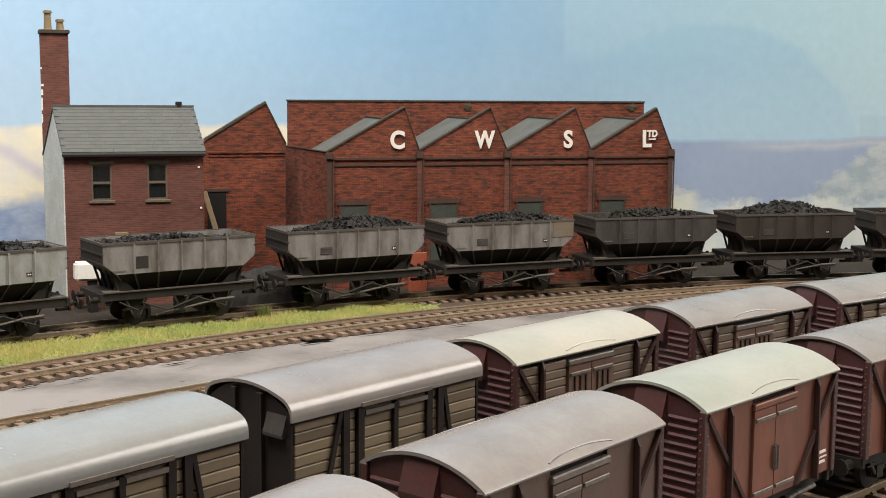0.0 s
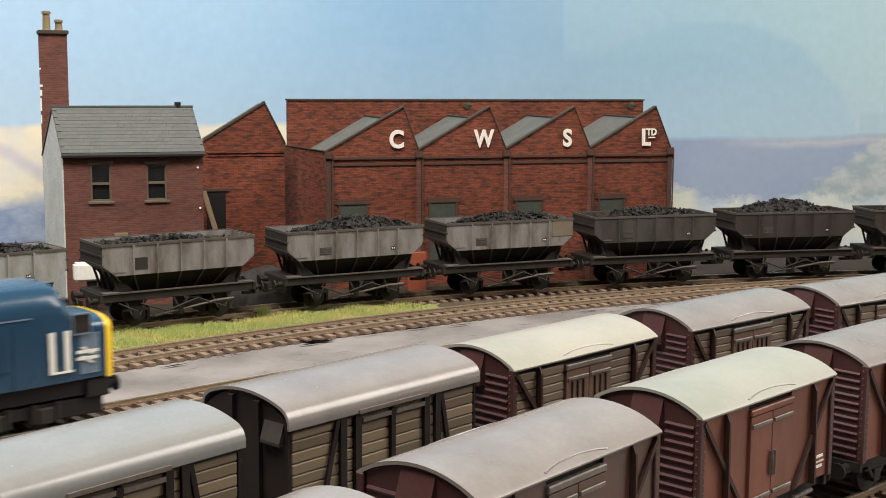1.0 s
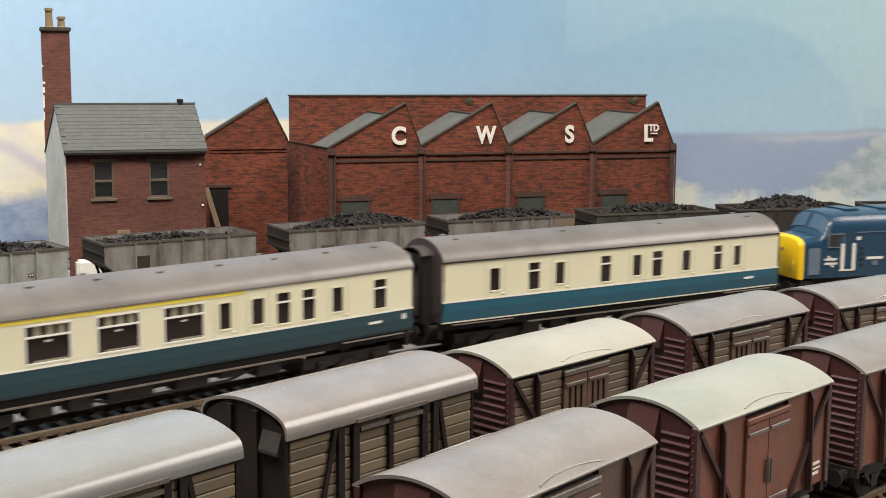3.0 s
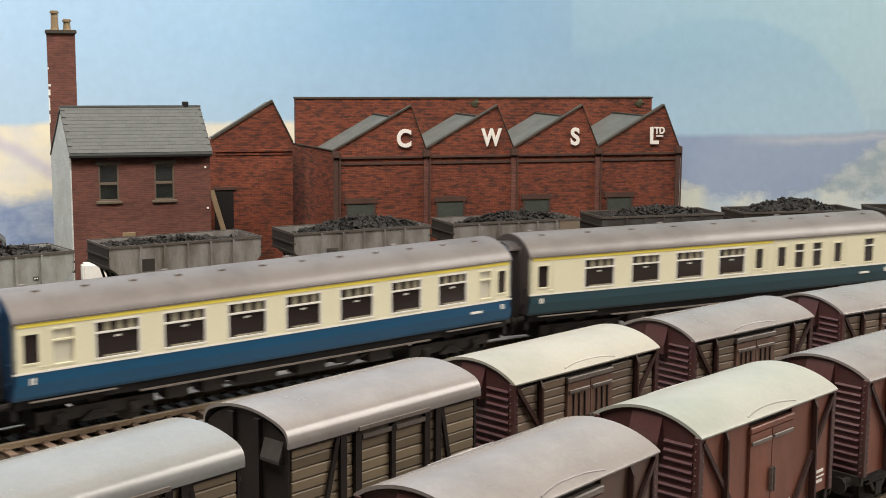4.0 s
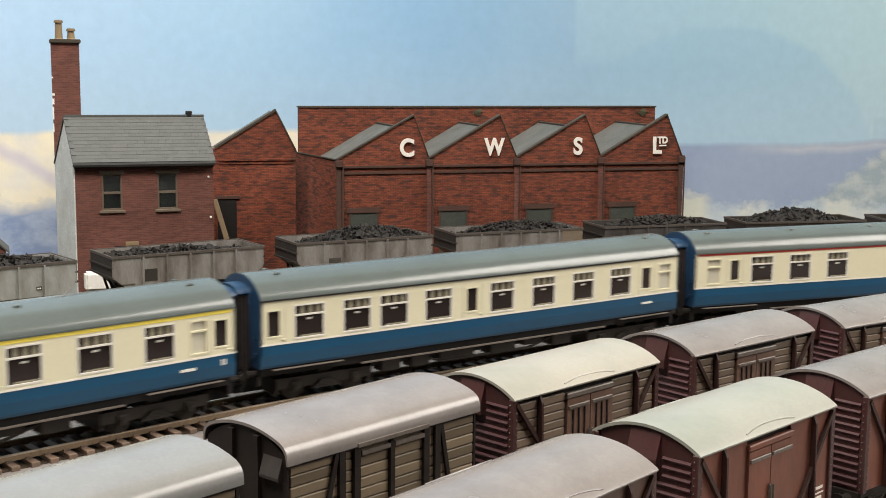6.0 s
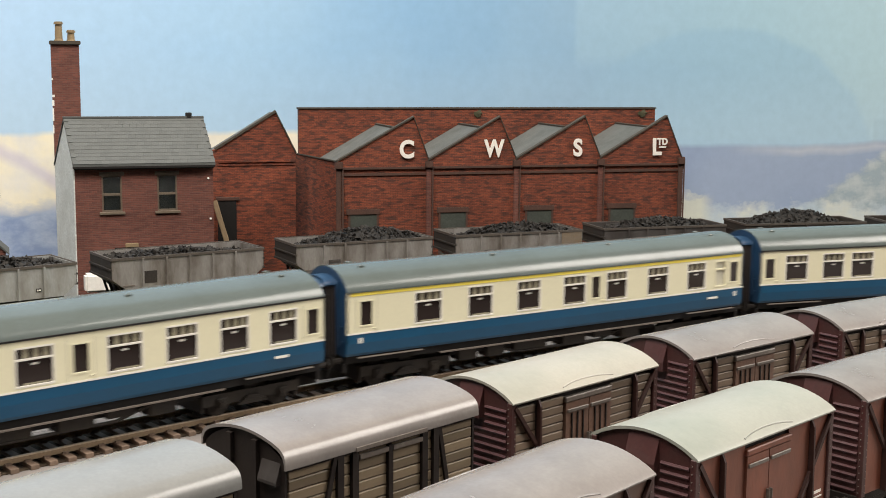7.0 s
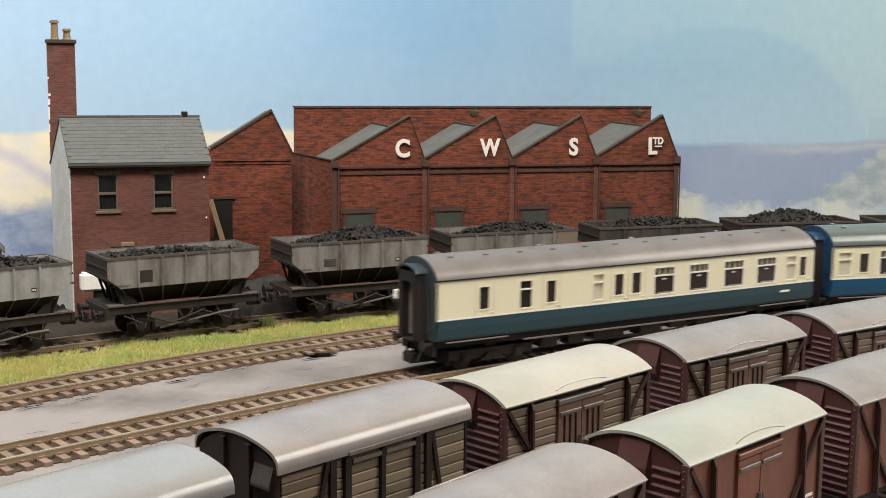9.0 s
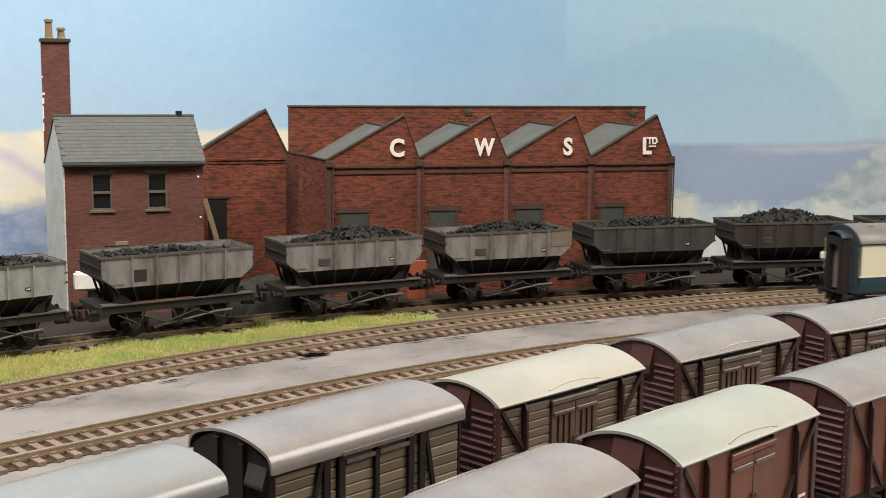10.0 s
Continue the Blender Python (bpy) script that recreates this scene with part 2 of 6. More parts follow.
M_UNDER = surface("underframe_dirt", (0.018, 0.015, 0.013), 0.7, dirt=(0.046, 0.037, 0.028), patch=120, vary=0.25, spec=0.3)
M_ROOFG = surface("satin_grey_van_roof", (0.218, 0.200, 0.190), 0.25, dirt=(0.142, 0.128, 0.122), dirt_amount=0.7, patch=35, vary=0.05, relief=0.03)
M_ROOFB = surface("blue_grey_van_roof", (0.205, 0.208, 0.203), 0.25, dirt=(0.155, 0.157, 0.152), dirt_amount=0.6, patch=35, vary=0.05, relief=0.03)
M_ROOFW = surface("dirty_white_van_roof", (0.34, 0.325, 0.28), 0.34, dirt=(0.245, 0.25, 0.212), dirt_amount=0.8, patch=30, vary=0.05, relief=0.03)
M_ROOFGR = surface("green_white_van_roof", (0.30, 0.305, 0.268), 0.34, dirt=(0.215, 0.24, 0.21), dirt_amount=0.8, patch=30, vary=0.05, relief=0.03)
M_PLANK = surface("weathered_brown_plank", (0.21, 0.16, 0.10), 0.6, dirt=(0.12, 0.092, 0.066), grain=500, patch=130, vary=0.16, stretch=(0.25, 1, 1.4), piece=0.4)
M_PLANKR = surface("weathered_bauxite_plank", (0.20, 0.145, 0.10), 0.6, dirt=(0.12, 0.088, 0.066), grain=500, patch=130, vary=0.16, stretch=(0.25, 1, 1.4), piece=0.3)
M_VDARK = surface("black_brown_framing", (0.014, 0.010, 0.009), 0.6, dirt=(0.030, 0.022, 0.018), patch=120, spec=0.3)
# bauxite of the van ends, darker than the sides: shade put into the colour
M_BAUXSHADE = surface("shaded_bauxite_end", (0.056, 0.020, 0.019), 0.5, dirt=(0.045, 0.025, 0.022), patch=120, vary=0.12)
M_RIBBED = surface("rubbed_bauxite_rib", (0.080, 0.036, 0.040), 0.4, dirt=(0.05, 0.024, 0.026), patch=120, vary=0.12)
M_BRACE = surface("dark_bauxite_framing", (0.045, 0.021, 0.018), 0.55, dirt=(0.03, 0.018, 0.016), patch=120, vary=0.15, spec=0.3)
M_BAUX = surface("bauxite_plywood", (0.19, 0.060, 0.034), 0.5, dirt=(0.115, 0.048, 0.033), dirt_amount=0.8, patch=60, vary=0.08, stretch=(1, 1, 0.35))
M_BAUXG = surface("grimy_bauxite_plywood", (0.088, 0.068, 0.056), 0.5, dirt=(0.12, 0.05, 0.032), dirt_amount=0.8, patch=60, vary=0.08, stretch=(1, 1, 0.35))
M_STRAP = surface("grey_rubbed_edge", (0.15, 0.128, 0.112), 0.5, dirt=(0.08, 0.062, 0.052), patch=200)
M_BLUE = surface("rail_blue", (0.002, 0.066, 0.150), 0.36, dirt=(0.003, 0.05, 0.10), patch=30, vary=0.05, relief=0.02)
M_LBLUE = surface("loco_blue", (0.016, 0.050, 0.096), 0.26, dirt=(0.02, 0.05, 0.085), patch=30, vary=0.05, relief=0.02)
M_TEAL = surface("faded_dark_blue", (0.012, 0.048, 0.064), 0.5, dirt=(0.014, 0.04, 0.05), patch=30, vary=0.05, relief=0.02)
M_CREAM = surface("coach_cream", (0.73, 0.70, 0.515), 0.4, dirt=(0.68, 0.645, 0.47), patch=30, vary=0.03, relief=0.02)
M_LINE = surface("white_lining", (0.75, 0.74, 0.68), 0.5, vary=0.04, relief=0)
M_YEL = surface("warning_yellow", (0.80, 0.52, 0.01), 0.45, vary=0.05, relief=0.02)
M_STRIPEY = surface("yellow_stripe", (0.80, 0.66, 0.10), 0.45, vary=0.04, relief=0)
M_STRIPER = surface("red_stripe", (0.40, 0.03, 0.02), 0.45, vary=0.04, relief=0)
M_PLATE = surface("red_nameplate", (0.55, 0.09, 0.06), 0.4, vary=0.05, relief=0)
M_CROOF = surface("brown_grey_coach_roof", (0.145, 0.13, 0.122), 0.40, dirt=(0.095, 0.083, 0.078), dirt_amount=0.9, patch=30, vary=0.06, relief=0.04)
M_GROOF = surface("green_grey_coach_roof", (0.092, 0.110, 0.106), 0.22, dirt=(0.078, 0.092, 0.086), dirt_amount=0.9, patch=30, vary=0.05, relief=0.03)
M_END = surface("coach_end_brown", (0.052, 0.042, 0.04), 0.55, dirt=(0.035, 0.03, 0.03), patch=60)
M_ENDB = surface("coach_end_blue", (0.012, 0.042, 0.095), 0.45, dirt=(0.01, 0.03, 0.065), patch=60)
M_ENDT = surface("coach_end_slate_blue", (0.024, 0.036, 0.046), 0.5, dirt=(0.03, 0.03, 0.032), patch=60)
M_CGLASS = glass_mat("coach_glass", (0.028, 0.021, 0.020), 0.10)
M_FROST = surface("frosted_window", (0.56, 0.54, 0.44), 0.35, vary=0.03, relief=0)
M_ALU = surface("window_metal", (0.74, 0.72, 0.66), 0.35, metal=0.0, vary=0.05, relief=0)
M_GRILLE = surface("grey_blue_grille", (0.16, 0.22, 0.28), 0.45, metal=0.2, dirt=(0.08, 0.12, 0.17), patch=60, stretch=(1, 1, 0.3))
M_BLACK = surface("gangway_black", (0.010, 0.009, 0.009), 0.75, dirt=(0.018, 0.016, 0.015), patch=100, spec=0.3)
M_WOOD = surface("bare_timber", (0.30, 0.22, 0.13), 0.75, dirt=(0.18, 0.13, 0.08), stretch=(1, 1, 0.2))
M_ROOM = surface("room_wall", (0.12, 0.115, 0.105), 0.8, patch=2, grain=40, vary=0.05, relief=0)
M_VLIGHT = surface("pale_ventilator_light", (0.26, 0.24, 0.17), 0.4, vary=0.1, relief=0)
M_TEAL2 = surface("rail_blue_green", (0.012, 0.095, 0.15), 0.45, dirt=(0.012, 0.065, 0.10), patch=30, vary=0.05, relief=0.02)
M_BED = surface("shaded_track_underlay", (0.055, 0.040, 0.028), 0.9, dirt=(0.10, 0.075, 0.05), patch=90, vary=0.3, spec=0.15)
M_MOSS = surface("dull_moss", (0.05, 0.048, 0.022), 0.9, dirt=(0.03, 0.03, 0.018), patch=300)
M_TUFT = surface("weed_green", (0.16, 0.19, 0.05), 0.8, dirt=(0.10, 0.12, 0.03), patch=60, relief=0)
M_DOORB = surface("brown_van_door", (0.15, 0.085, 0.06), 0.55, dirt=(0.09, 0.055, 0.042), patch=90)
M_RUST = surface("rusted_panel", (0.15, 0.112, 0.072), 0.7, dirt=(0.17, 0.155, 0.14), patch=110)
# blue base colour paints in the reflection on the cab windscreen
M_SCREEN = glass_mat("reflection_blue_glass", (0.06, 0.105, 0.16), 0.14)
M_BLADE = surface("grass_blades", (0.47, 0.43, 0.15), 0.8, dirt=(0.30, 0.40, 0.12), dirt_amount=1.0, patch=34, vary=0.25, relief=0)
M_VOID = surface("open_crack", (0.006, 0.005, 0.005), 1.0, vary=0.2, relief=0, spec=0.0)
M_ORANGE = surface("orange_board", (0.30, 0.075, 0.035), 0.8)

# ---- mesh helpers ----


def part(name, bm, material, parent=None, label="", smooth=False, matrix=None):
    """Links a bmesh, drawn in millimetres, as one mesh object."""
    bmesh.ops.recalc_face_normals(bm, faces=bm.faces[:])
    bmesh.ops.scale(bm, vec=(MM,) * 3, verts=bm.verts[:])
    me = bpy.data.meshes.new(name)
    bm.to_mesh(me)
    bm.free()
    me.materials.append(material)
    if smooth:
        me.shade_smooth()
        me.set_sharp_from_angle(angle=radians(38))
    ob = new(name, me)
    if parent:
        ob.parent = parent
    if matrix:
        ob.matrix_basis = matrix
    if label:
        tagged(ob, label)
    return ob


def piece(name, mesh_ob, parent, matrix):
    """Another object on the mesh of mesh_ob."""
    ob = new(name, mesh_ob.data)
    ob.parent = parent
    ob.matrix_basis = matrix
    return ob


def thing(name, m, label, category, group="", kind=""):
    ob = new(name)
    ob.empty_display_size = 0.01
    ob.matrix_basis = m
    return tagged(ob, label, category, group, kind)


def at(x, y, z=0, rx=0, ry=0, rz=0):
    return pose(x * MM, y * MM, z * MM, rx, ry, rz)


def box(bm, x0, x1, y0, y1, z0, z1):
    v = [bm.verts.new((x, y, z)) for x in (x0, x1) for y in (y0, y1) for z in (z0, z1)]
    for f in ((0, 1, 3, 2), (4, 6, 7, 5), (0, 4, 5, 1), (2, 3, 7, 6), (0, 2, 6, 4), (1, 5, 7, 3)):
        bm.faces.new([v[i] for i in f])
    return v


def boxes(*rows):
    bm = bmesh.new()
    for r in rows:
        box(bm, *r)
    return bm


def soft_box(x0, x1, y0, y1, z0, z1, r=0.3, seg=2):
    bm = boxes((x0, x1, y0, y1, z0, z1))
    bmesh.ops.bevel(bm, geom=bm.edges[:], offset=r, segments=seg, affect="EDGES")
    return bm


def prism(bm, outline, a0, a1, axis="x"):
    """Extrudes a closed outline: (y, z) along x, or (x, z) along y."""
    def put(a, p, q):
        return bm.verts.new((a, p, q) if axis == "x" else (p, a, q))
    lo = [put(a0, p, q) for p, q in outline]
    hi = [put(a1, p, q) for p, q in outline]
    n = len(outline)
    for i in range(n):
        bm.faces.new((lo[i], lo[(i + 1) % n], hi[(i + 1) % n], hi[i]))
    bm.faces.new(lo[::-1])
    bm.faces.new(hi)
    return bm


def rod(bm, a, b, r, seg=6, r2=None):
    a, b = Vector(a), Vector(b)
    q = (b - a).to_track_quat("Z", "Y").to_matrix()
    ring = []
    for p, rr in ((a, r), (b, r if r2 is None else r2)):
        ring.append([bm.verts.new(p + q @ Vector((rr * math.cos(k * math.tau / seg), rr * math.sin(k * math.tau / seg), 0))) for k in range(seg)])
    for k in range(seg):
        bm.faces.new((ring[0][k], ring[0][(k + 1) % seg], ring[1][(k + 1) % seg], ring[1][k]))
    bm.faces.new(ring[0][::-1])
    bm.faces.new(ring[1])
    return bm


def arc_roof(half, z_eave, z_top, n=16, power=1.15):
    """Points (y, z) over a roof from +half to -half."""
    out = []
    for i in range(n + 1):
        s = math.cos(math.pi * i / n)
        out.append((half * s, z_eave + (z_top - z_eave) * (1 - abs(s) ** 2) ** (1 / power)))
    return out


def tube(bm, pts, r, seg=6):
    """One round bar through the points."""
    pts = [Vector(p) for p in pts]
    last = None
    for i, p in enumerate(pts):
        d = (pts[min(i + 1, len(pts) - 1)] - pts[max(i - 1, 0)]).normalized()
        q = d.to_track_quat("Z", "Y").to_matrix()
        ring = [bm.verts.new(p + q @ Vector((r * math.cos(k * math.tau / seg), r * math.sin(k * math.tau / seg), 0))) for k in range(seg)]
        if last:
            for k in range(seg):
                bm.faces.new((last[k], last[(k + 1) % seg], ring[(k + 1) % seg], ring[k]))
        else:
            bm.faces.new(ring[::-1])
        last = ring
    bm.faces.new(last)
    return bm


def holed(bm, x0, x1, z0, z1, y0, y1, holes):
    """One wall panel with rectangular openings (xa, xb, za, zb) cut through it."""
    xs = sorted({x0, x1, *(h[0] for h in holes), *(h[1] for h in holes)})
    zs = sorted({z0, z1, *(h[2] for h in holes), *(h[3] for h in holes)})
    pts = {}

    def at_(i, k, j):
        if (i, k, j) not in pts:
            pts[i, k, j] = bm.verts.new((xs[i], (y0, y1)[j], zs[k]))
        return pts[i, k, j]

    def solid(i, k):
        if not (0 <= i < len(xs) - 1 and 0 <= k < len(zs) - 1):
            return False
        cx, cz = (xs[i] + xs[i + 1]) / 2, (zs[k] + zs[k + 1]) / 2
        return not any(a < cx < b and c < cz < d for a, b, c, d in holes)

    for i in range(len(xs) - 1):
        for k in range(len(zs) - 1):
            if not solid(i, k):
                continue
            for j in (0, 1):
                bm.faces.new((at_(i, k, j), at_(i + 1, k, j), at_(i + 1, k + 1, j), at_(i, k + 1, j)))
            for di, dk, a, b in ((-1, 0, (i, k), (i, k + 1)), (1, 0, (i + 1, k), (i + 1, k + 1)), (0, -1, (i, k), (i + 1, k)), (0, 1, (i, k + 1), (i + 1, k + 1))):
                if not solid(i + di, k + dk):
                    bm.faces.new((at_(*a, 0), at_(*b, 0), at_(*b, 1), at_(*a, 1)))
    return bm

# ---- the setting ----
tagged(part("floor", boxes((-3000, 3200, -2600, 2200, -950, -940)), M_ROOM), "plain grey floor of the room", "floor", kind="structure")
for nm, b in (("wall_north", (-3000, 3200, 2200, 2250, -940, 2300)), ("wall_south", (-3000, 3200, -2650, -2600, -940, 2300)), ("wall_west", (-3050, -3000, -2600, 2200, -940, 2300)), ("wall_east", (3200, 3250, -2600, 2200, -940, 2300)), ("ceiling", (-3000, 3200, -2600, 2200, 2300, 2340))):
    tagged(part(nm, boxes(b), M_ROOM), "plain pale " + nm.split("_")[0] + " of the exhibition room", nm.split("_")[0], kind="structure")

GROUND_Z = -4.2
bm = bmesh.new()
bmesh.ops.create_grid(bm, x_segments=150, y_segments=100, size=1)
for v in bm.verts:
    v.co = Vector((v.co.x * 2600 + 50, v.co.y * 1450 - 250, GROUND_Z))
    v.co.z += 0.5 * noise.noise(v.co * 0.01) - 0.2
ground = part("ground", bm, M_GROUND)
tagged(ground, "flat grey painted yard surface with stains and cracks", "ground", kind="structure")
tagged(part("baseboard", boxes((-2545, 2645, -1695, 1195, -60, GROUND_Z - 1.2)), M_WOOD), "timber baseboard carrying the whole layout", "baseboard", kind="structure")
for x, y in ((-2400, -1500), (2500, -1500), (-2400, 1100), (2500, 1100)):
    tagged(part("baseboard_leg", boxes((x - 25, x + 25, y - 25, y + 25, -940, -60)), M_WOOD), "square timber leg under the baseboard", "leg", "baseboard legs")

# painted scenery board behind everything
BD = at(0, 930, 0, 0, 0, 17.2)
board = part("backdrop", boxes((-900, 850, 0, 6, -4, 700)), M_SKY, matrix=BD)
part("board_joint", boxes((-315, -313, -0.6, 0, 55, 140)), M_TEAL, board, "dark joint in the backdrop")
tagged(board, "painted blue sky backdrop with pale hills and clouds", "backdrop", kind="structure")

# ---- tracks: arcs with straight ends; s is the length along, growing to the right ----


class Line:
    def __init__(self, cx, cy, r, s0, s1):
        self.c, self.r, self.s0, self.s1 = Vector((cx, cy)), r, s0, s1
        self.a0 = math.atan2(600 - cy, -cx)

    def place(self, s, off=0.0):
        """Centre (x, y) and heading in radians at s; off: to the outside of the curve."""
        k = min(max(s, self.s0), self.s1)
        th = self.a0 - k / self.r
        head = th - math.pi / 2
        p = self.c + (self.r + off) * Vector((math.cos(th), math.sin(th)))
        p += (s - k) * Vector((math.cos(head), math.sin(head)))
        return p, head




class Bend:
    """A line whose curvature changes along it; s grows to the right, off lies to the left of the way along."""
    STEP, LOW, HIGH = 5.0, -230.0, 420.0

    def __init__(self, x, y, head, bends):
        self.s = np.arange(-3300.0, 3301.0, self.STEP)
        u = np.clip(self.s, self.LOW, self.HIGH) / 300.0  # the bend past the yard, then a plain curve and straights
        k = np.where((self.s < self.LOW) | (self.s > self.HIGH), 0.0, bends[0] + bends[1] * u + bends[2] * u * u) * 1e-3
        k = np.where((self.s > 420.0) & (self.s < 620.0), -1.6e-3, np.where(self.s >= 620.0, 0.0, k))
        zero = int(3300 / self.STEP)

        def summed(f):
            out = np.concatenate([[0.0], np.cumsum((f[1:] + f[:-1]) / 2 * self.STEP)])
            return out - out[zero]
        self.h = summed(k) + head
        self.x, self.y = summed(np.cos(self.h)) + x, summed(np.sin(self.h)) + y

    def place(self, s, off=0.0):
        h = float(np.interp(s, self.s, self.h))
        return Vector((float(np.interp(s, self.s, self.x)) - off * math.sin(h), float(np.interp(s, self.s, self.y)) + off * math.cos(h))), h


T1 = Bend(12.25, 612.17, 0.6384, (-0.8635, -0.5501, 0.5378))
T2 = Line(571.7, -173.8, 1050.9, -320, 700)
T3 = Line(490.2, -242.9, 1126.0, -340, 760)


def strip(line, off0, off1, z0, z1, a, b, step=6.0):
    """A bar of rectangular section along a line."""
    bm = bmesh.new()
    last = None
    n = max(2, int((b - a) / step))
    for i in range(n + 1):
        s = a + (b - a) * i / n
        ring = [bm.verts.new((*line.place(s, o)[0], z)) for o, z in ((off0, z0), (off1, z0), (off1, z1), (off0, z1))]
        if last:
            for k in range(4):
                bm.faces.new((last[k], last[(k + 1) % 4], ring[(k + 1) % 4], ring[k]))
        else:
            bm.faces.new(ring[::-1])
        last = ring
    bm.faces.new(last)
    return bm


GAUGE = 9.1  # half the distance between the rails


def sleeper_mesh():
    bm = soft_box(-1.65, 1.65, -16.4, 16.4, -4.3, -2.45, 0.15, 1)
    for y in (-GAUGE, GAUGE):
        for dy in (-1.35, 1.35):
            box(bm, -1.2, 1.2, y + dy - 0.5, y + dy + 0.5, -2.5, -1.75)
    return bm


def railway(line, label, a, b, pitch, na, nb, lift=0.0):
    """Two rails on sleepers; sleepers between na and nb are parts of their own, the rest one mesh."""
    t = thing("railway_track", at(0, 0, lift), label, "track", "railway tracks", "structure")
    for off in (-GAUGE, GAUGE):
        part("rail", strip(line, off - 0.35, off + 0.35, -2.5, -0.55, a, b), M_RAIL, t)
        part("rail_head", strip(line, off - 0.55, off + 0.55, -0.55, 0, a, b), M_RAILTOP, t, "polished worn rail head")
    # brown bed whose dark colour includes the shade between sleepers
    part("track_bed", strip(line, -15.0, 15.0, GROUND_Z - 0.8, -3.9, a, b), M_BED, t, "brown underlay darkened for the shaded gaps between the sleepers")
    first = None
    rest = bmesh.new()
    rng = random.Random(5)
    for i in range(int((b - a) / pitch)):
        s = a + i * pitch + rng.uniform(-0.25, 0.25)
        p, h = line.place(s)
        m = at(p.x, p.y, 0, 0, 0, math.degrees(h) + rng.uniform(-0.7, 0.7))
        if na <= s <= nb:
            if first is None:
                first = part("sleeper", sleeper_mesh(), M_SLEEPER, t, matrix=m)
            else:
                piece("sleeper", first, t, m)
        else:
            v = box(rest, -1.65, 1.65, -16.4, 16.4, -4.15, -2.45)
            q = Matrix.Rotation(h, 3, "Z")
            for w in v:
                w.co = q @ w.co + Vector((p.x, p.y, 0))
    tagged(part("sleepers", rest, M_SLEEPER, t), "brown sleepers beyond the yard", kind="stuff")
    return t
railway(T1, "code-rail main line track on brown sleepers", -2900, 2400, 7.4, -290, 330)
railway(T2, "second running line on brown sleepers beside the grass", -1400, 1500, 7.4, -320, 420)
railway(T3, "hopper siding track with rusty rails", -1000, 1300, 7.4, -330, 420)

# ---- buildings ----
WARE = (-72.0, 798.1, 17.2)
BAY, Z_V, Z_P = 59.0, 83.5, 111.0
ware = thing("warehouse", at(WARE[0], WARE[1], GROUND_Z, 0, 0, WARE[2]), "red brick warehouse with four sawtooth gables and white letters", "warehouse")
ZG = -GROUND_Z
for i in range(4):
    x0 = i * BAY
    PEAK = 49.0 if i == 0 else 47.4
    bm = bmesh.new()
    prism(bm, [(x0, 0), (x0 + BAY, 0), (x0 + BAY, Z_V + ZG), (x0 + PEAK, Z_P + ZG), (x0, Z_V + ZG)], 0, 3, "y")
    gable = part("gable_wall", bm, M_BRICK, ware)
    bm = bmesh.new()
    for (xa, za), (xb, zb) in (((x0 - 0.5, Z_V), (x0 + PEAK, Z_P)), ((x0 + PEAK, Z_P), (x0 + BAY + 0.3, Z_V))):
        prism(bm, [(xa, za + ZG), (xb, zb + ZG), (xb, zb + ZG + 1.0), (xa, za + ZG + 1.0)], -0.8, 3.2, "y")
    part("coping", bm, M_COPING, ware)
    bm = bmesh.new()
    prism(bm, [(x0 - 1.0, 79.5 + ZG), (x0 + 41.5, 103.6 + ZG), (x0 + BAY - 1.0, 80.0 + ZG), (x0 + BAY - 1.0, 78.5 + ZG), (x0 + 41.5, 101.6 + ZG), (x0 - 1.0, 78 + ZG)], 3.2, 69.8, "y")
    part("sawtooth_roof", bm, M_FELT, ware, "grey felted sawtooth roof slope")
    part("ridge_capping", boxes((x0 + 40.4, x0 + 42.6, 3.2, 69.8, 103.4 + ZG, 104.3 + ZG)), M_COPING, ware)
    bm = boxes((x0 + 0.2, x0 + BAY - 0.2, -1.0, 0, 78.6 + ZG, 80.0 + ZG), (x0 + 0.2, x0 + BAY - 0.2, -0.6, 0, 74.6 + ZG, 76.2 + ZG))
    part("string_course", bm, M_STONE, ware)
    door = part("loading_door", boxes((x0 + 8, x0 + 25, -0.5, 0, 12, 50 + ZG)), M_DOORG, ware, "dark green loading door")
    part("lintel", soft_box(x0 + 5.5, x0 + 27, -1.0, 0, 50 + ZG, 53.5 + ZG), M_STONE, ware)
    part("door_frame", boxes((x0 + 6.8, x0 + 8, -0.9, 0, 12, 50 + ZG), (x0 + 25, x0 + 26.2, -0.9, 0, 12, 50 + ZG)), M_STONE, ware)
for i, x in enumerate((0.6, BAY, 2 * BAY, 3 * BAY, 4 * BAY - 0.5)):
    part("pilaster", soft_box(x - 1.6, x + 1.6, -1.4, 0.0, 0, 82 + ZG, 0.2, 1), M_BRICK2 if 0 < i < 4 else M_STONE, ware)
    part("hopper_head", soft_box(x - 2.6, x + 2.6, -2.6, 0.0, 79 + ZG, 83.5 + ZG, 0.5), M_STONE, ware, "dark rainwater hopper head")
    bm = bmesh.new()
    rod(bm, (x + 2.4, -1.2, 0), (x + 2.4, -1.2, 80 + ZG), 0.6)
    part("downpipe", bm, M_STONE, ware, "painted rainwater pipe", smooth=True)
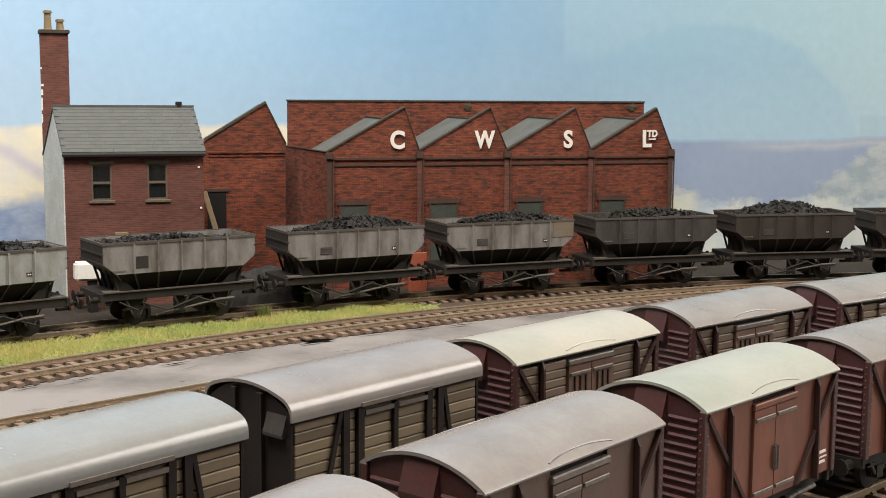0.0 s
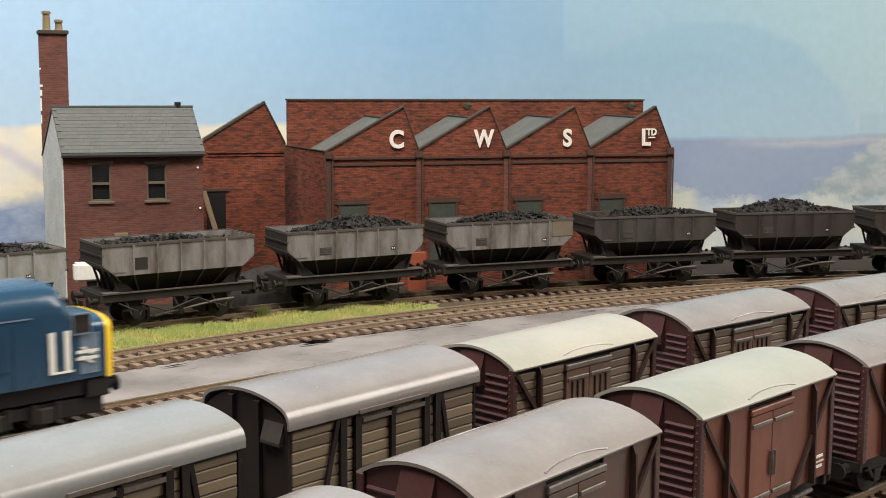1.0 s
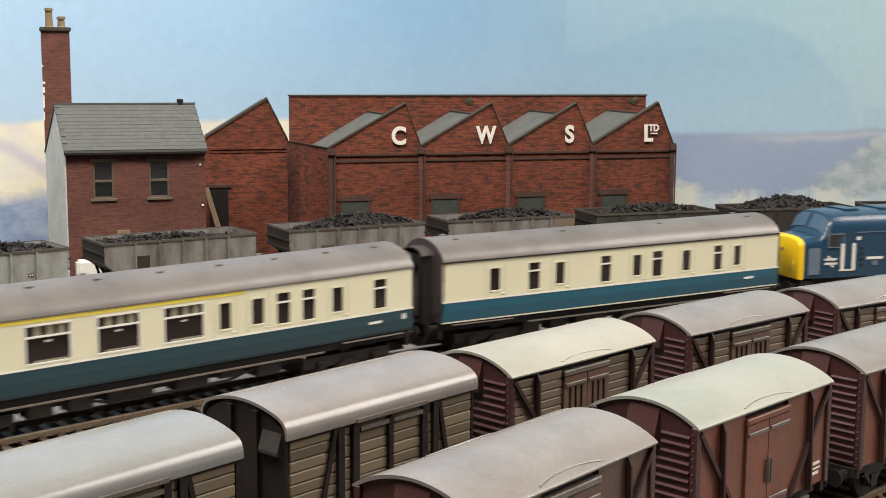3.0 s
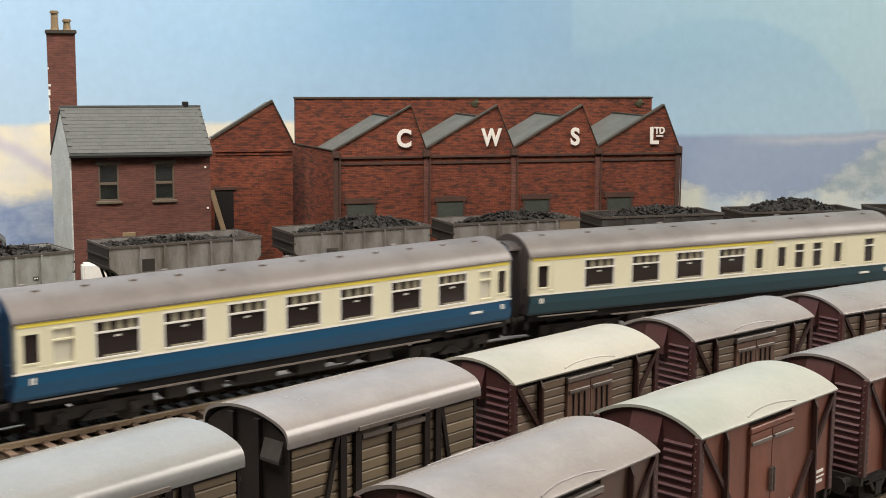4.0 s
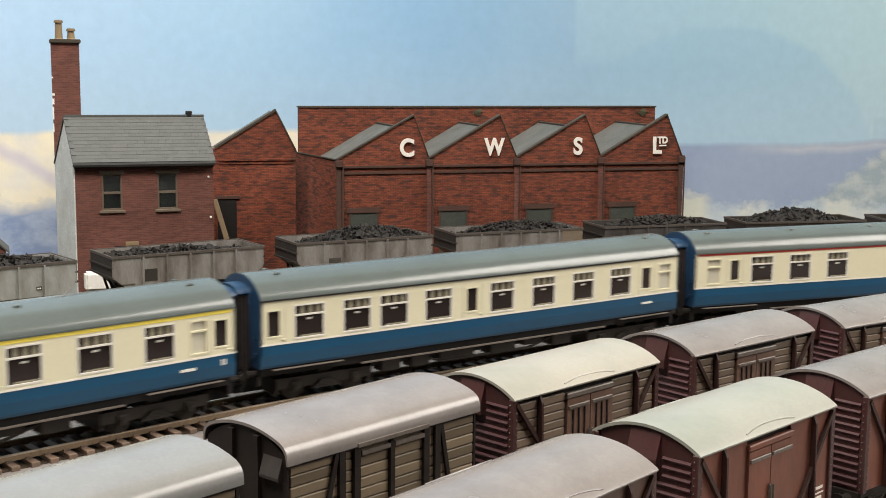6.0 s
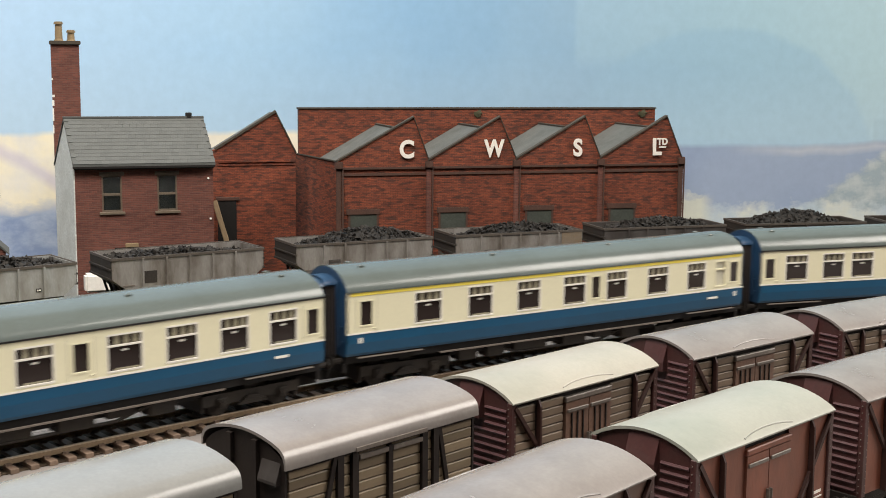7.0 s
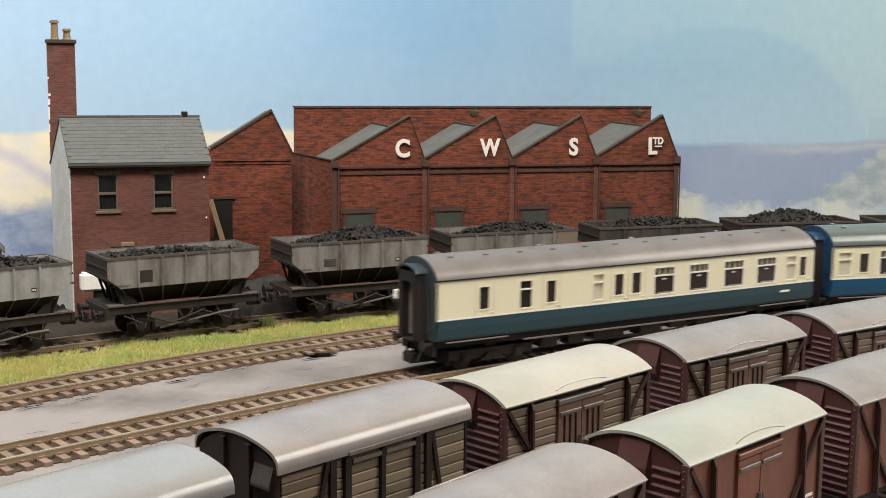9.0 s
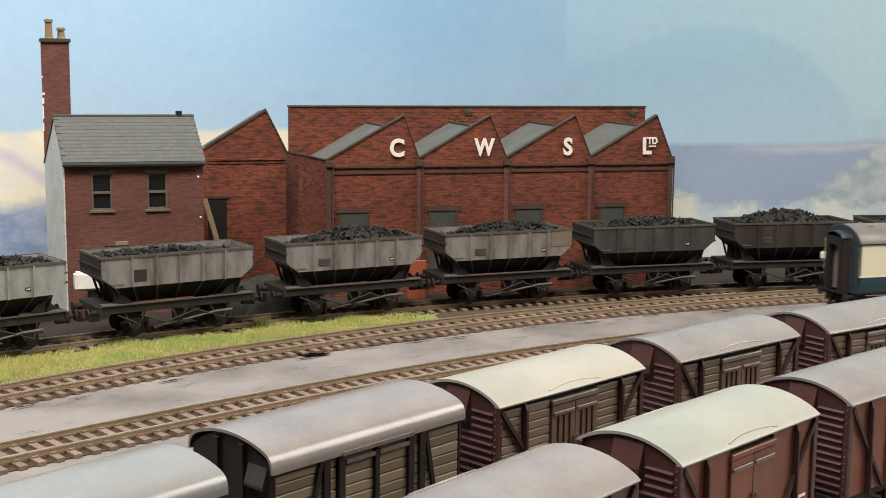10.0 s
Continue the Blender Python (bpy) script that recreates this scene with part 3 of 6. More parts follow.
# side wall runs back at an angle to the tall wall behind
bm = bmesh.new()
pts = [(0, 0.2), (-16.5, 70), (-13, 70), (3, 3.0)]
lo = [bm.verts.new((x, y, 0)) for x, y in pts]
hi = [bm.verts.new((x, y, z)) for (x, y), z in zip(pts, (Z_V + ZG - 0.5, 84 + ZG, 84 + ZG, Z_V + ZG - 0.5))]
for k in range(4):
    bm.faces.new((lo[k], lo[(k + 1) % 4], hi[(k + 1) % 4], hi[k]))
bm.faces.new(lo)
bm.faces.new(hi)
part("side_wall", bm, M_BRICK, ware)
bm = bmesh.new()
lo = [bm.verts.new((x, y, z)) for x, y, z in ((-0.6, -0.4, Z_V + ZG), (-17.0, 70, 84.5 + ZG), (-13, 70, 84.5 + ZG), (3, 2, Z_V + ZG))]
bm.faces.new(lo)
bmesh.ops.solidify(bm, geom=bm.faces[:], thickness=1.3)
part("side_coping", bm, M_COPING, ware)
part("side_band", boxes((4 * BAY, 4 * BAY + 2.2, -1.2, 12, 76 + ZG, 84 + ZG)), M_STONE, ware)
part("end_wall", boxes((4 * BAY - 3, 4 * BAY, 3.0, 69.8, 0, Z_V + ZG - 6)), M_BRICK2, ware)
part("tall_rear_wall", boxes((-11.8, 249.2, 70.0, 76, 0, 114.0 + ZG)), M_BRICK, ware, "tall red brick rear wall")
part("rear_coping", boxes((-12.4, 249.8, 69.4, 76.5, 114.0 + ZG, 115 + ZG)), M_COPING, ware)
for x, r in ((114, 2.6), (239, 2.8)):
    bm = bmesh.new()
    bmesh.ops.create_icosphere(bm, subdivisions=2, radius=r)
    for v in bm.verts:
        v.co = Vector((v.co.x * (1.2 + 0.8 * noise.noise(v.co * 0.9)) + x, v.co.y * 0.25 + 69.6, v.co.z * (0.8 + noise.noise(v.co * 0.7)) + 110.8 + ZG))
    part("weed_clump", bm, M_MOSS, ware, "mossy weed clump on the brickwork")


def letters(text, x, z, size, parent, lift=-1.0):
    cu = bpy.data.curves.new("letter", "FONT")
    cu.body, cu.size, cu.extrude, cu.align_x, cu.offset = text, size * MM, 0.35 * MM, "CENTER", 0.55 * MM * size / 16
    tmp = bpy.data.objects.new("letter", cu)
    scene.collection.objects.link(tmp)
    dg = bpy.context.evaluated_depsgraph_get()
    me = bpy.data.meshes.new_from_object(tmp.evaluated_get(dg))
    bpy.data.objects.remove(tmp)
    me.materials.clear()
    me.materials.append(M_LETTER)
    ob = new("letter", me)
    ob.parent = parent
    ob.matrix_basis = at(x, lift, z, 90, 0, 0) @ Matrix.Diagonal((0.8 if text == "W" else 0.9, 1, 1, 1))
    return ob


for ch, a in (("C", 44.4), ("W", 102.6), ("S", 160.5), ("L", 217.2)):
    letters(ch, a, 85.9 + ZG, 15.2, ware)
letters("TD", 221.3, 92.4 + ZG, 6.2, ware)
part("letter_rule", boxes((219.0, 224.0, -1.3, -0.6, 90.4 + ZG, 91.2 + ZG)), M_LETTER, ware)

# lower gabled shed between house and warehouse
shed = thing("brick_shed", at(-99.5, 827, GROUND_Z, 0, 0, 17.2), "low red brick shed with a lopsided gable and dark doorway", "shed")
bm = bmesh.new()
prism(bm, [(-62, 0), (-2.5, 0), (-2.5, 86.5 + ZG), (-15.3, 112.8 + ZG), (-52, 90 + ZG), (-62, 88 + ZG)], 0, 4, "y")
part("front_wall", bm, M_BRICK, shed)
bm = bmesh.new()
for (xa, za), (xb, zb) in (((-54, 89.2), (-15.3, 112.8)), ((-15.3, 112.8), (-2.0, 86.2))):
    prism(bm, [(xa, za + ZG), (xb, zb + ZG), (xb, zb + ZG + 1.5), (xa, za + ZG + 1.5)], -0.8, 4.2, "y")
part("coping", bm, M_COPING, shed)
bm = bmesh.new()
prism(bm, [(-54, 88.5 + ZG), (-15.3, 112.3 + ZG), (-2.5, 85.8 + ZG), (-2.5, 84 + ZG), (-15.3, 110 + ZG), (-54, 86.5 + ZG)], 4.2, 26, "y")
part("roof", bm, M_FELT, shed)
part("string_course", boxes((-52, -3, -0.8, 0, 81.4 + ZG, 82.6 + ZG), (-52, -3, -0.5, 0, 79.3 + ZG, 80.2 + ZG)), M_BRICK, shed)
part("doorway", boxes((-53, -41, -0.6, 0, 0, 57 + ZG)), M_BLACK, shed, "open dark doorway")
part("lintel", soft_box(-54, -39, -1.1, 0, 57 + ZG, 59.2 + ZG, 0.2, 1), M_STONE, shed)
plank = part("timber_plank", soft_box(-1.6, 1.6, -0.7, 0.7, 0, 66, 0.2, 1), M_WOOD, matrix=at(-129.5, 789, GROUND_Z, -8, -15, 17.2))
tagged(plank, "bare timber plank leaning against the shed doorway", "plank")

# slate-roofed house
HOUSE_TURN = math.degrees(math.atan2(25.7, 75.0))
house = thing("brick_house", at(-215.5, 726.6, GROUND_Z, 0, 0, HOUSE_TURN), "brown brick house with slate roof and two sash windows", "house")
SH = -0.18
HL, HD, HR, ZE, ZR = 79.3, 42.0, 51.4, 86.0, 111.8  # HR: the rear eaves, further from the ridge than the front ones


def hx(x, y):
    return x + SH * y


def sheared(outline_xy, z0, z1):
    bm = bmesh.new()
    lo = [bm.verts.new((hx(x, y), y, z0)) for x, y in outline_xy]
    hi = [bm.verts.new((hx(x, y), y, z1)) for x, y in outline_xy]
    n = len(lo)
    for k in range(n):
        bm.faces.new((lo[k], lo[(k + 1) % n], hi[(k + 1) % n], hi[k]))
    bm.faces.new(lo[::-1])
    bm.faces.new(hi)
    return bm


WX = (15.0, 46.5)
WW, WZ0, WZ1 = 11.5, 58.0, 79.0
# front wall in pieces round the window openings
part("front_wall", holed(bmesh.new(), 0.3, HL - 0.3, 0, ZE + ZG, 1.5, 4.5, [(x, x + WW, WZ0 + ZG, WZ1 + ZG) for x in WX]), M_BRICK2, house)
for x in WX:
    win = part("window", boxes((x, x + WW, 3.2, 3.5, WZ0 + ZG, WZ1 + ZG)), M_DARKGLASS, house, "dark sash window")
    bm = boxes((x, x + 1.0, 2.2, 3.2, WZ0 + ZG, WZ1 + ZG), (x + WW - 1.0, x + WW, 2.2, 3.2, WZ0 + ZG, WZ1 + ZG), (x + 1, x + WW - 1, 2.2, 3.2, WZ1 + ZG - 0.9, WZ1 + ZG), (x + 1, x + WW - 1, 2.0, 3.2, WZ0 + ZG + 9.4, WZ0 + ZG + 10.7), (x + 1, x + WW - 1, 2.2, 3.2, WZ0 + ZG, WZ0 + ZG + 0.9))
    part("sash_frame", bm, M_FRAME, win)
    part("sill", soft_box(x - 1.5, x + WW + 1.5, 0.6, 3.2, WZ0 + ZG - 1.6, WZ0 + ZG, 0.2, 1), M_FRAME, house)
    part("lintel", soft_box(x - 1.2, x + WW + 1.2, 1.1, 3.2, WZ1 + ZG, WZ1 + ZG + 2.2, 0.2, 1), M_FRAME, house)
for x0, x1, mt, nm in ((0.0, 2.6, M_WHITEWASH, "whitewashed gable wall"), (HL - 3.0, HL - 0.4, M_BRICK2, "")):
    bm = bmesh.new()
    pts = [(4.5, 0), (HR, 0), (HR, ZE + ZG - 3.0), (HD / 2, ZR + ZG - 1.5), (4.5, ZE + ZG + 2)]
    if x0 == 0:
        pts[0], pts[4] = (1.6, 0), (1.6, ZE + ZG - 0.5)
    lo = [bm.verts.new((hx(x0, y), y, z)) for y, z in pts]
    hi = [bm.verts.new((hx(x1, y), y, z)) for y, z in pts]
    for k in range(5):
        bm.faces.new((lo[k], lo[(k + 1) % 5], hi[(k + 1) % 5], hi[k]))
    bm.faces.new(lo[::-1])
    bm.faces.new(hi)
    if x0 == 0:
        for v in bm.verts:
            v.co.x -= 0.15
    part("gable_wall", bm, mt, house, nm)
part("rear_wall", sheared([(2.6, HR - 3), (HL - 3.0, HR - 3), (HL - 3.0, HR), (2.6, HR)], 0, ZE + ZG - 3.0), M_BRICK2, house)


def slope_board(y0, z0, y1, z1, t):
    bm = bmesh.new()
    ring = []
    for x in (-0.8, HL + 0.8):
        ring.append([bm.verts.new((hx(x, y), y, z + ZG)) for y, z in ((y0, z0), (y1, z1), (y1, z1 - t), (y0, z0 - t))])
    for k in range(4):
        bm.faces.new((ring[0][k], ring[0][(k + 1) % 4], ring[1][(k + 1) % 4], ring[1][k]))
    bm.faces.new(ring[0][::-1])
    bm.faces.new(ring[1])
    return bm


roof = part("roof", slope_board(-0.6, ZE - 0.4, HD / 2, ZR - 0.5, 1.0), M_SLATE, house)
part("rear_roof", slope_board(HR + 0.2, ZE - 3.4, HD / 2, ZR - 0.5, 1.0), M_SLATE, house)
part("ridge_tiles", sheared([(-0.8, HD / 2 - 1), (HL + 0.8, HD / 2 - 1), (HL + 0.8, HD / 2 + 1), (-0.8, HD / 2 + 1)], ZR + ZG - 0.6, ZR + ZG + 0.5), M_SLATE, house)
part("gutter", boxes((-0.8, HL + 0.6, -1.6, 0.0, ZE + ZG - 2.6, ZE + ZG - 1.4)), M_BLACK, house, "black gutter")
part("fascia", boxes((0.0, HL, 0.2, 1.5, ZE + ZG - 3.4, ZE + ZG - 1.0)), M_BLACK, house)
part("doorway", boxes((21.5, 33.0, 1.0, 1.5, 0, 37.0 + ZG)), M_BLACK, house, "dark ground-floor opening")
part("lintel", soft_box(27.5, 35.0, 0.7, 1.5, 37.0 + ZG, 39.4 + ZG, 0.2, 1), M_POT, house, "buff stone lintel")
rng = random.Random(3)
courses, per = 13, 20
slope = Vector((SH * (HD / 2), HD / 2 + 0.6, ZR - ZE))
pitch_angle = math.degrees(math.atan2(ZR - ZE, HD / 2 + 0.6))
sl_len = math.hypot(ZR - ZE, HD / 2 + 0.6) / courses
slate0 = None
for r in range(courses):
    for c in range(per):
        f = (r + 0.0) / courses
        y = -0.6 + f * (HD / 2 + 0.6)
        z = ZE - 0.4 + f * (ZR - ZE)
        w = (HL + 1.4) / per
        x = -0.7 + (c + (0.5 if r % 2 else 0.0)) * w
        if x + w > HL + 0.9:
            continue
        m = at(hx(x, y), y, z + ZG + 0.35, pitch_angle - 2.2, 0, rng.uniform(-0.5, 0.5))
        if slate0 is None:
            slate0 = part("slate", boxes((0.05, w - 0.05, 0, sl_len * 1.15, -0.15, 0.18)), M_SLATE, roof, matrix=m)
        else:
            piece("slate", slate0, roof, m)

chimney = thing("chimney_stack", at(-241.5, 772.5, GROUND_Z, 0, 0, HOUSE_TURN), "tall slender red brick chimney stack with two buff pots", "chimney")
bm = bmesh.new()
prism(bm, [(0.8, 0), (16.4, 0), (16.6, 154 + ZG), (0.4, 154 + ZG)], 0, 14, "y")
part("shaft", bm, M_BRICK2, chimney)
part("cap", soft_box(-0.4, 17.6, -1.2, 15.2, 154 + ZG, 156.4 + ZG, 0.4), M_COPING, chimney)
for x, y, z in ((5.2, 5, 166.2), (12.4, 9, 161.4)):
    bm = bmesh.new()
    rod(bm, (x, y, 154.8 + ZG), (x, y, 157.2 + ZG), 3.4, 12, 2.4)
    rod(bm, (x, y, 157 + ZG), (x, y, z + ZG), 2.3, 12, 2.0)
    rod(bm, (x, y, z + ZG), (x, y, z + 1.0 + ZG), 2.7, 12)
    rod(bm, (x, y, z + 1.0 + ZG), (x, y, z + 1.6 + ZG), 2.2, 12)
    part("chimney_pot", bm, M_POT, chimney, smooth=True)
part("ridge_stub", soft_box(66, 69.5, 20, 24, ZR + ZG - 1, ZR + ZG + 2.6, 0.4, 1), M_BLACK, house, "dark stub of a flue on the ridge")
for x, z in ((76.5, 52.0), (75.5, 76.0), (78.0, 22.0)):
    part("wall_bracket", soft_box(x, x + 1.1, 0.6, 1.6, z + ZG, z + ZG + 1.1, 0.2, 1), M_WHITE, house, "small white wall bracket")
rng = random.Random(8)
for z, high, wide in ((101.0, 5.0, 0.3), (108.5, 7.5, 0.45), (117.5, 3.4, 0.8), (122.8, 1.3, 1.2), (133.0, 1.0, 0.5)):
    part("loose_pointing", boxes((0.1, 0.5 + wide, -0.3, 1.2, z + ZG, z + ZG + high)), M_WHITE, chimney, "pale flaking patch of pointing")

# ---- wagons: local x along the track, -y the side towards the middle of the yard ----


def running_gear(t, half_base, solebar_z, length, wheel_r=6.2, buffers=True):
    for sx in (-1, 1):
        x = sx * half_base
        for sy in (-1, 1):
            bm = bmesh.new()
            rod(bm, (x, sy * 8.2, wheel_r), (x, sy * 10.2, wheel_r), wheel_r, 20)
            rod(bm, (x, sy * 10.2, wheel_r), (x, sy * 10.7, wheel_r), wheel_r * 0.45, 12)
            part("wheel", bm, M_UNDER, t, smooth=True)
            bm = bmesh.new()
            prism(bm, [(x - 5, solebar_z), (x + 5, solebar_z), (x + 2, wheel_r - 2), (x - 2, wheel_r - 2)], sy * 11.6 - 0.4, sy * 11.6 + 0.4, "y")
            box(bm, x - 1.8, x + 1.8, sy * 12.6 - 1, sy * 12.6 + 1, wheel_r - 2, wheel_r + 2.2)
            part("axle_guard", bm, M_UNDER, t)
            bm = bmesh.new()
            for k in range(4):
                w = 7.5 - k * 1.5
                box(bm, x - w, x + w, sy * 12.6 - 0.8, sy * 12.6 + 0.8, wheel_r + 2.4 + k * 0.55, wheel_r + 2.9 + k * 0.55)
            part("leaf_spring", bm, M_UNDER, t)
        bm = bmesh.new()
        rod(bm, (x, -9, wheel_r), (x, 9, wheel_r), 1.0, 8)
        part("axle", bm, M_UNDER, t)
        if buffers:
            for sy in (-1, 1):
                bm = bmesh.new()
                e = sx * length / 2
                rod(bm, (e, sy * 11.5, solebar_z - 0.5), (e + sx * 3.6, sy * 11.5, solebar_z - 0.5), 1.6, 10)
                rod(bm, (e + sx * 3.6, sy * 11.5, solebar_z - 0.5), (e + sx * 5.4, sy * 11.5, solebar_z - 0.5), 0.9, 8)
                rod(bm, (e + sx * 5.4, sy * 11.5, solebar_z - 0.5), (e + sx * 6.2, sy * 11.5, solebar_z - 0.5), 2.7, 12)
                part("buffer", bm, M_UNDER, t, smooth=True)
            bm = boxes((min(sx * length / 2, sx * (length / 2 + 7.5)), max(sx * length / 2, sx * (length / 2 + 7.5)), -1.4, 1.4, solebar_z - 6, solebar_z - 4.6))
            box(bm, sx * (length / 2 + 5.5), sx * (length / 2 + 6.5), -3.0, 3.0, solebar_z - 6, solebar_z - 1)
            part("coupling", bm, M_UNDER, t)
    bm = bmesh.new()
    rod(bm, (-half_base + 10, -13.4, wheel_r - 1.4), (half_base - 4, -15.6, wheel_r + 4.2), 0.65)
    rod(bm, (half_base - 4, -15.6, wheel_r + 4.2), (half_base + 6, -15.8, wheel_r + 4.6), 0.8)
    part("brake_lever", bm, M_RIB, t, "worn brake lever")
    for sx in (-1, 1):
        for dx in (-6.0, 6.0):
            part("axle_strut", rod(bmesh.new(), (sx * half_base + dx, -12.9, solebar_z - 0.6), (sx * half_base + dx * 0.3, -12.9, wheel_r - 0.5), 0.55), M_RIB, t)
    part("brake_gear", boxes((-3, 3, -12.4, -11.4, wheel_r - 2, solebar_z), (-half_base + 7.5, -half_base + 9, -9.5, 9.5, wheel_r - 3, wheel_r + 3), (half_base - 9, half_base - 7.5, -9.5, 9.5, wheel_r - 3, wheel_r + 3)), M_UNDER, t)


def hopper(m, paint, label, marks=True):
    """Steel coal hopper wagon."""
    t = thing("hopper_wagon", m, label, "wagon", "hopper wagons")
    L, W = 42.5, 16.5
    # shell: rim outline, straight upper sides, ends and lower sides sloping in
    bm = bmesh.new()

    def ring(x, y, z):
        return [bm.verts.new(p) for p in ((-x, -y, z), (x, -y, z), (x, y, z), (-x, y, z))]
    levels = [(L, W, 44), (L, W, 33.5), (L - 7, W, 28), (27, 8, 19)]
    rings = [ring(*l) for l in levels]
    for a, b in zip(rings, rings[1:]):
        for k in range(4):
            bm.faces.new((a[k], b[k], b[(k + 1) % 4], a[(k + 1) % 4]))
    bm.faces.new(rings[-1])
    bmesh.ops.recalc_face_normals(bm, faces=bm.faces[:])
    top = [e for e in bm.edges if e.is_boundary]
    inner = bmesh.ops.extrude_edge_only(bm, edges=top)["geom"]
    iv = [v for v in inner if isinstance(v, bmesh.types.BMVert)]
    for v in iv:
        v.co.x *= (L - 0.8) / L
        v.co.y *= (W - 0.8) / W
    edges2 = [e for e in inner if isinstance(e, bmesh.types.BMEdge)]
    deep = bmesh.ops.extrude_edge_only(bm, edges=edges2)["geom"]
    dv = [v for v in deep if isinstance(v, bmesh.types.BMVert)]
    for v in dv:
        v.co.z = 34
    bmesh.ops.contextual_create(bm, geom=[e for e in deep if isinstance(e, bmesh.types.BMEdge)])
    body = part("hopper_body", bm, paint, t)
    bm = bmesh.new()
    for y in (-W - 0.4, W - 0.4):
        box(bm, -L - 0.5, L + 0.5, y, y + 0.8, 43.2, 44.5)
    for x in (-L - 0.5, L - 0.3):
        box(bm, x, x + 0.8, -W + 0.4, W - 0.4, 43.2, 44.5)
    part("rim", bm, M_RIB, t, "worn angle-iron rim")
    # dark sheets laid over the ends to hold their shade
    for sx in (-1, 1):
        part("end_sheet", boxes((min(sx * (L + 0.05), sx * (L + 0.35)), max(sx * (L + 0.05), sx * (L + 0.35)), -W + 0.3, W - 0.3, 33.6, 43.1)), M_SOOTSHADE, t, "dark end sheet with the end's shade in its colour")
    # chute panels coloured dark for the shade under the side, and ribs over it
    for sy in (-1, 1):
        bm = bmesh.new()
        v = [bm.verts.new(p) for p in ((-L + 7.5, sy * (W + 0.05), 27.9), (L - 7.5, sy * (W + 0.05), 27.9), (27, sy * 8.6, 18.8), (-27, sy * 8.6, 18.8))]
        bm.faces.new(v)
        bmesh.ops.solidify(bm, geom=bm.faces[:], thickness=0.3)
        part("chute_panel", bm, M_SOOTSHADE, t, "lower chute panel darkened for the shade under the side")
    for x in (-26.0, -13.0, 0.0, 13.0, 26.0):
        bm = bmesh.new()
        box(bm, x - 0.45, x + 0.45, -W - 0.9, -W, 28, 43.5)
        part("rib", bm, paint, t)
        bm = bmesh.new()
        f = 0.80
        v = [(x - 0.4, -W - 0.8, 28.2), (x + 0.4, -W - 0.8, 28.2), (x * f + 0.4, -9.4, 18.6), (x * f - 0.4, -9.4, 18.6)]
        a = [bm.verts.new(p) for p in v]
        b = [bm.verts.new((p[0], p[1] + 1.0, p[2] - 0.2)) for p in v]
        bm.faces.new(a)
        bm.faces.new(b[::-1])
        for k in range(4):
            bm.faces.new((a[k], b[k], b[(k + 1) % 4], a[(k + 1) % 4]))
        part("chute_rib", bm, M_RIB, t)
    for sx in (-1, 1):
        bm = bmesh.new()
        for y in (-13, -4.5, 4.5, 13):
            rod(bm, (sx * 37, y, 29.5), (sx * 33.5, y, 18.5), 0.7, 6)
        part("end_stanchion", bm, M_SOOTSHADE, t)
        # plate added to darken the open space under the sloping end
        part("end_shield", boxes((min(sx * 33.0, sx * 33.5), max(sx * 33.0, sx * 33.5), -12.8, 12.8, 18.5, 27.2)), M_SOOTSHADE, t, "added dark plate for the shade under the sloping end")
        part("end_platform", soft_box(min(sx * 28, sx * 43), max(sx * 28, sx * 43), -15, 15, 17.6, 18.6, 0.2, 1), M_SOOTSHADE, t)
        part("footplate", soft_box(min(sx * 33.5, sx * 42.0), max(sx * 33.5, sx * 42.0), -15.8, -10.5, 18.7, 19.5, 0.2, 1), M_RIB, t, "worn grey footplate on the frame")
        part("end_rib", boxes((sx * L - 0.9, sx * L + 0.9, -W, W, 38, 39), (sx * L - 0.9, sx * L + 0.9, -W, W, 33, 34)), M_SOOTSHADE, t)
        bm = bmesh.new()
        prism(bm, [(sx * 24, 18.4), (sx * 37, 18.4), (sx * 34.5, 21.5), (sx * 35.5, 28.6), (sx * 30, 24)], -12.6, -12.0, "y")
        part("gusset", bm, M_SOOTSHADE, t)
    for sy in (-1, 1):
        part("solebar", soft_box(-43, 43, sy * 14.2 - 0.8, sy * 14.2 + 0.8, 14.2, 18.4, 0.25, 1), M_UNDER, t)
    # thin lighter strip stands for the highlight along the solebar's top edge
    part("running_board", boxes((-42.5, 42.5, -16.0, -14.6, 18.5, 19.1)), M_RIB, t, "lighter strip painted as the highlight on the frame's edge")
    for sx in (-1, 1):
        part("headstock", soft_box(sx * 43 - 1, sx * 43 + 1, -15.4, 15.4, 14, 18.6, 0.25, 1), M_UNDER, t)
    if marks:
        pl = part("number_panel", boxes((-23.2, -16.0, -W - 0.2, -W, 30.6, 34.8)), M_HOPD, t, "black lettering panel with pale bars")
        for z, x0, x1 in ((34.0, -22.0, -17.2), (32.6, -20.8, -18.2), (31.3, -22.6, -16.6)):
            part("lettering_bar", boxes((x0, x1, -W - 0.35, -W - 0.2, z - 0.22, z + 0.22)), M_RIB, pl)
        cp = part("code_panel", boxes((21.6, 24.2, -W - 0.25, -W, 31.3, 33.0)), M_BLACK, t, "small black panel with pale marks")
        part("code_mark", boxes((22.0, 22.7, -W - 0.35, -W - 0.25, 31.8, 32.5), (23.1, 23.8, -W - 0.35, -W - 0.25, 31.8, 32.5)), M_LINE, cp)
    part("strap_bar", boxes((-37, -30.5, -W - 0.3, -W, 29.6, 30.1)), M_STRAP, t, "pale worn grab bar")
    if not marks:
        part("patch_plate", boxes((-25.6, -18.4, -W - 0.12, -W, 30.4, 36.8)), M_SOOTSHADE, t, "dark repair patch")
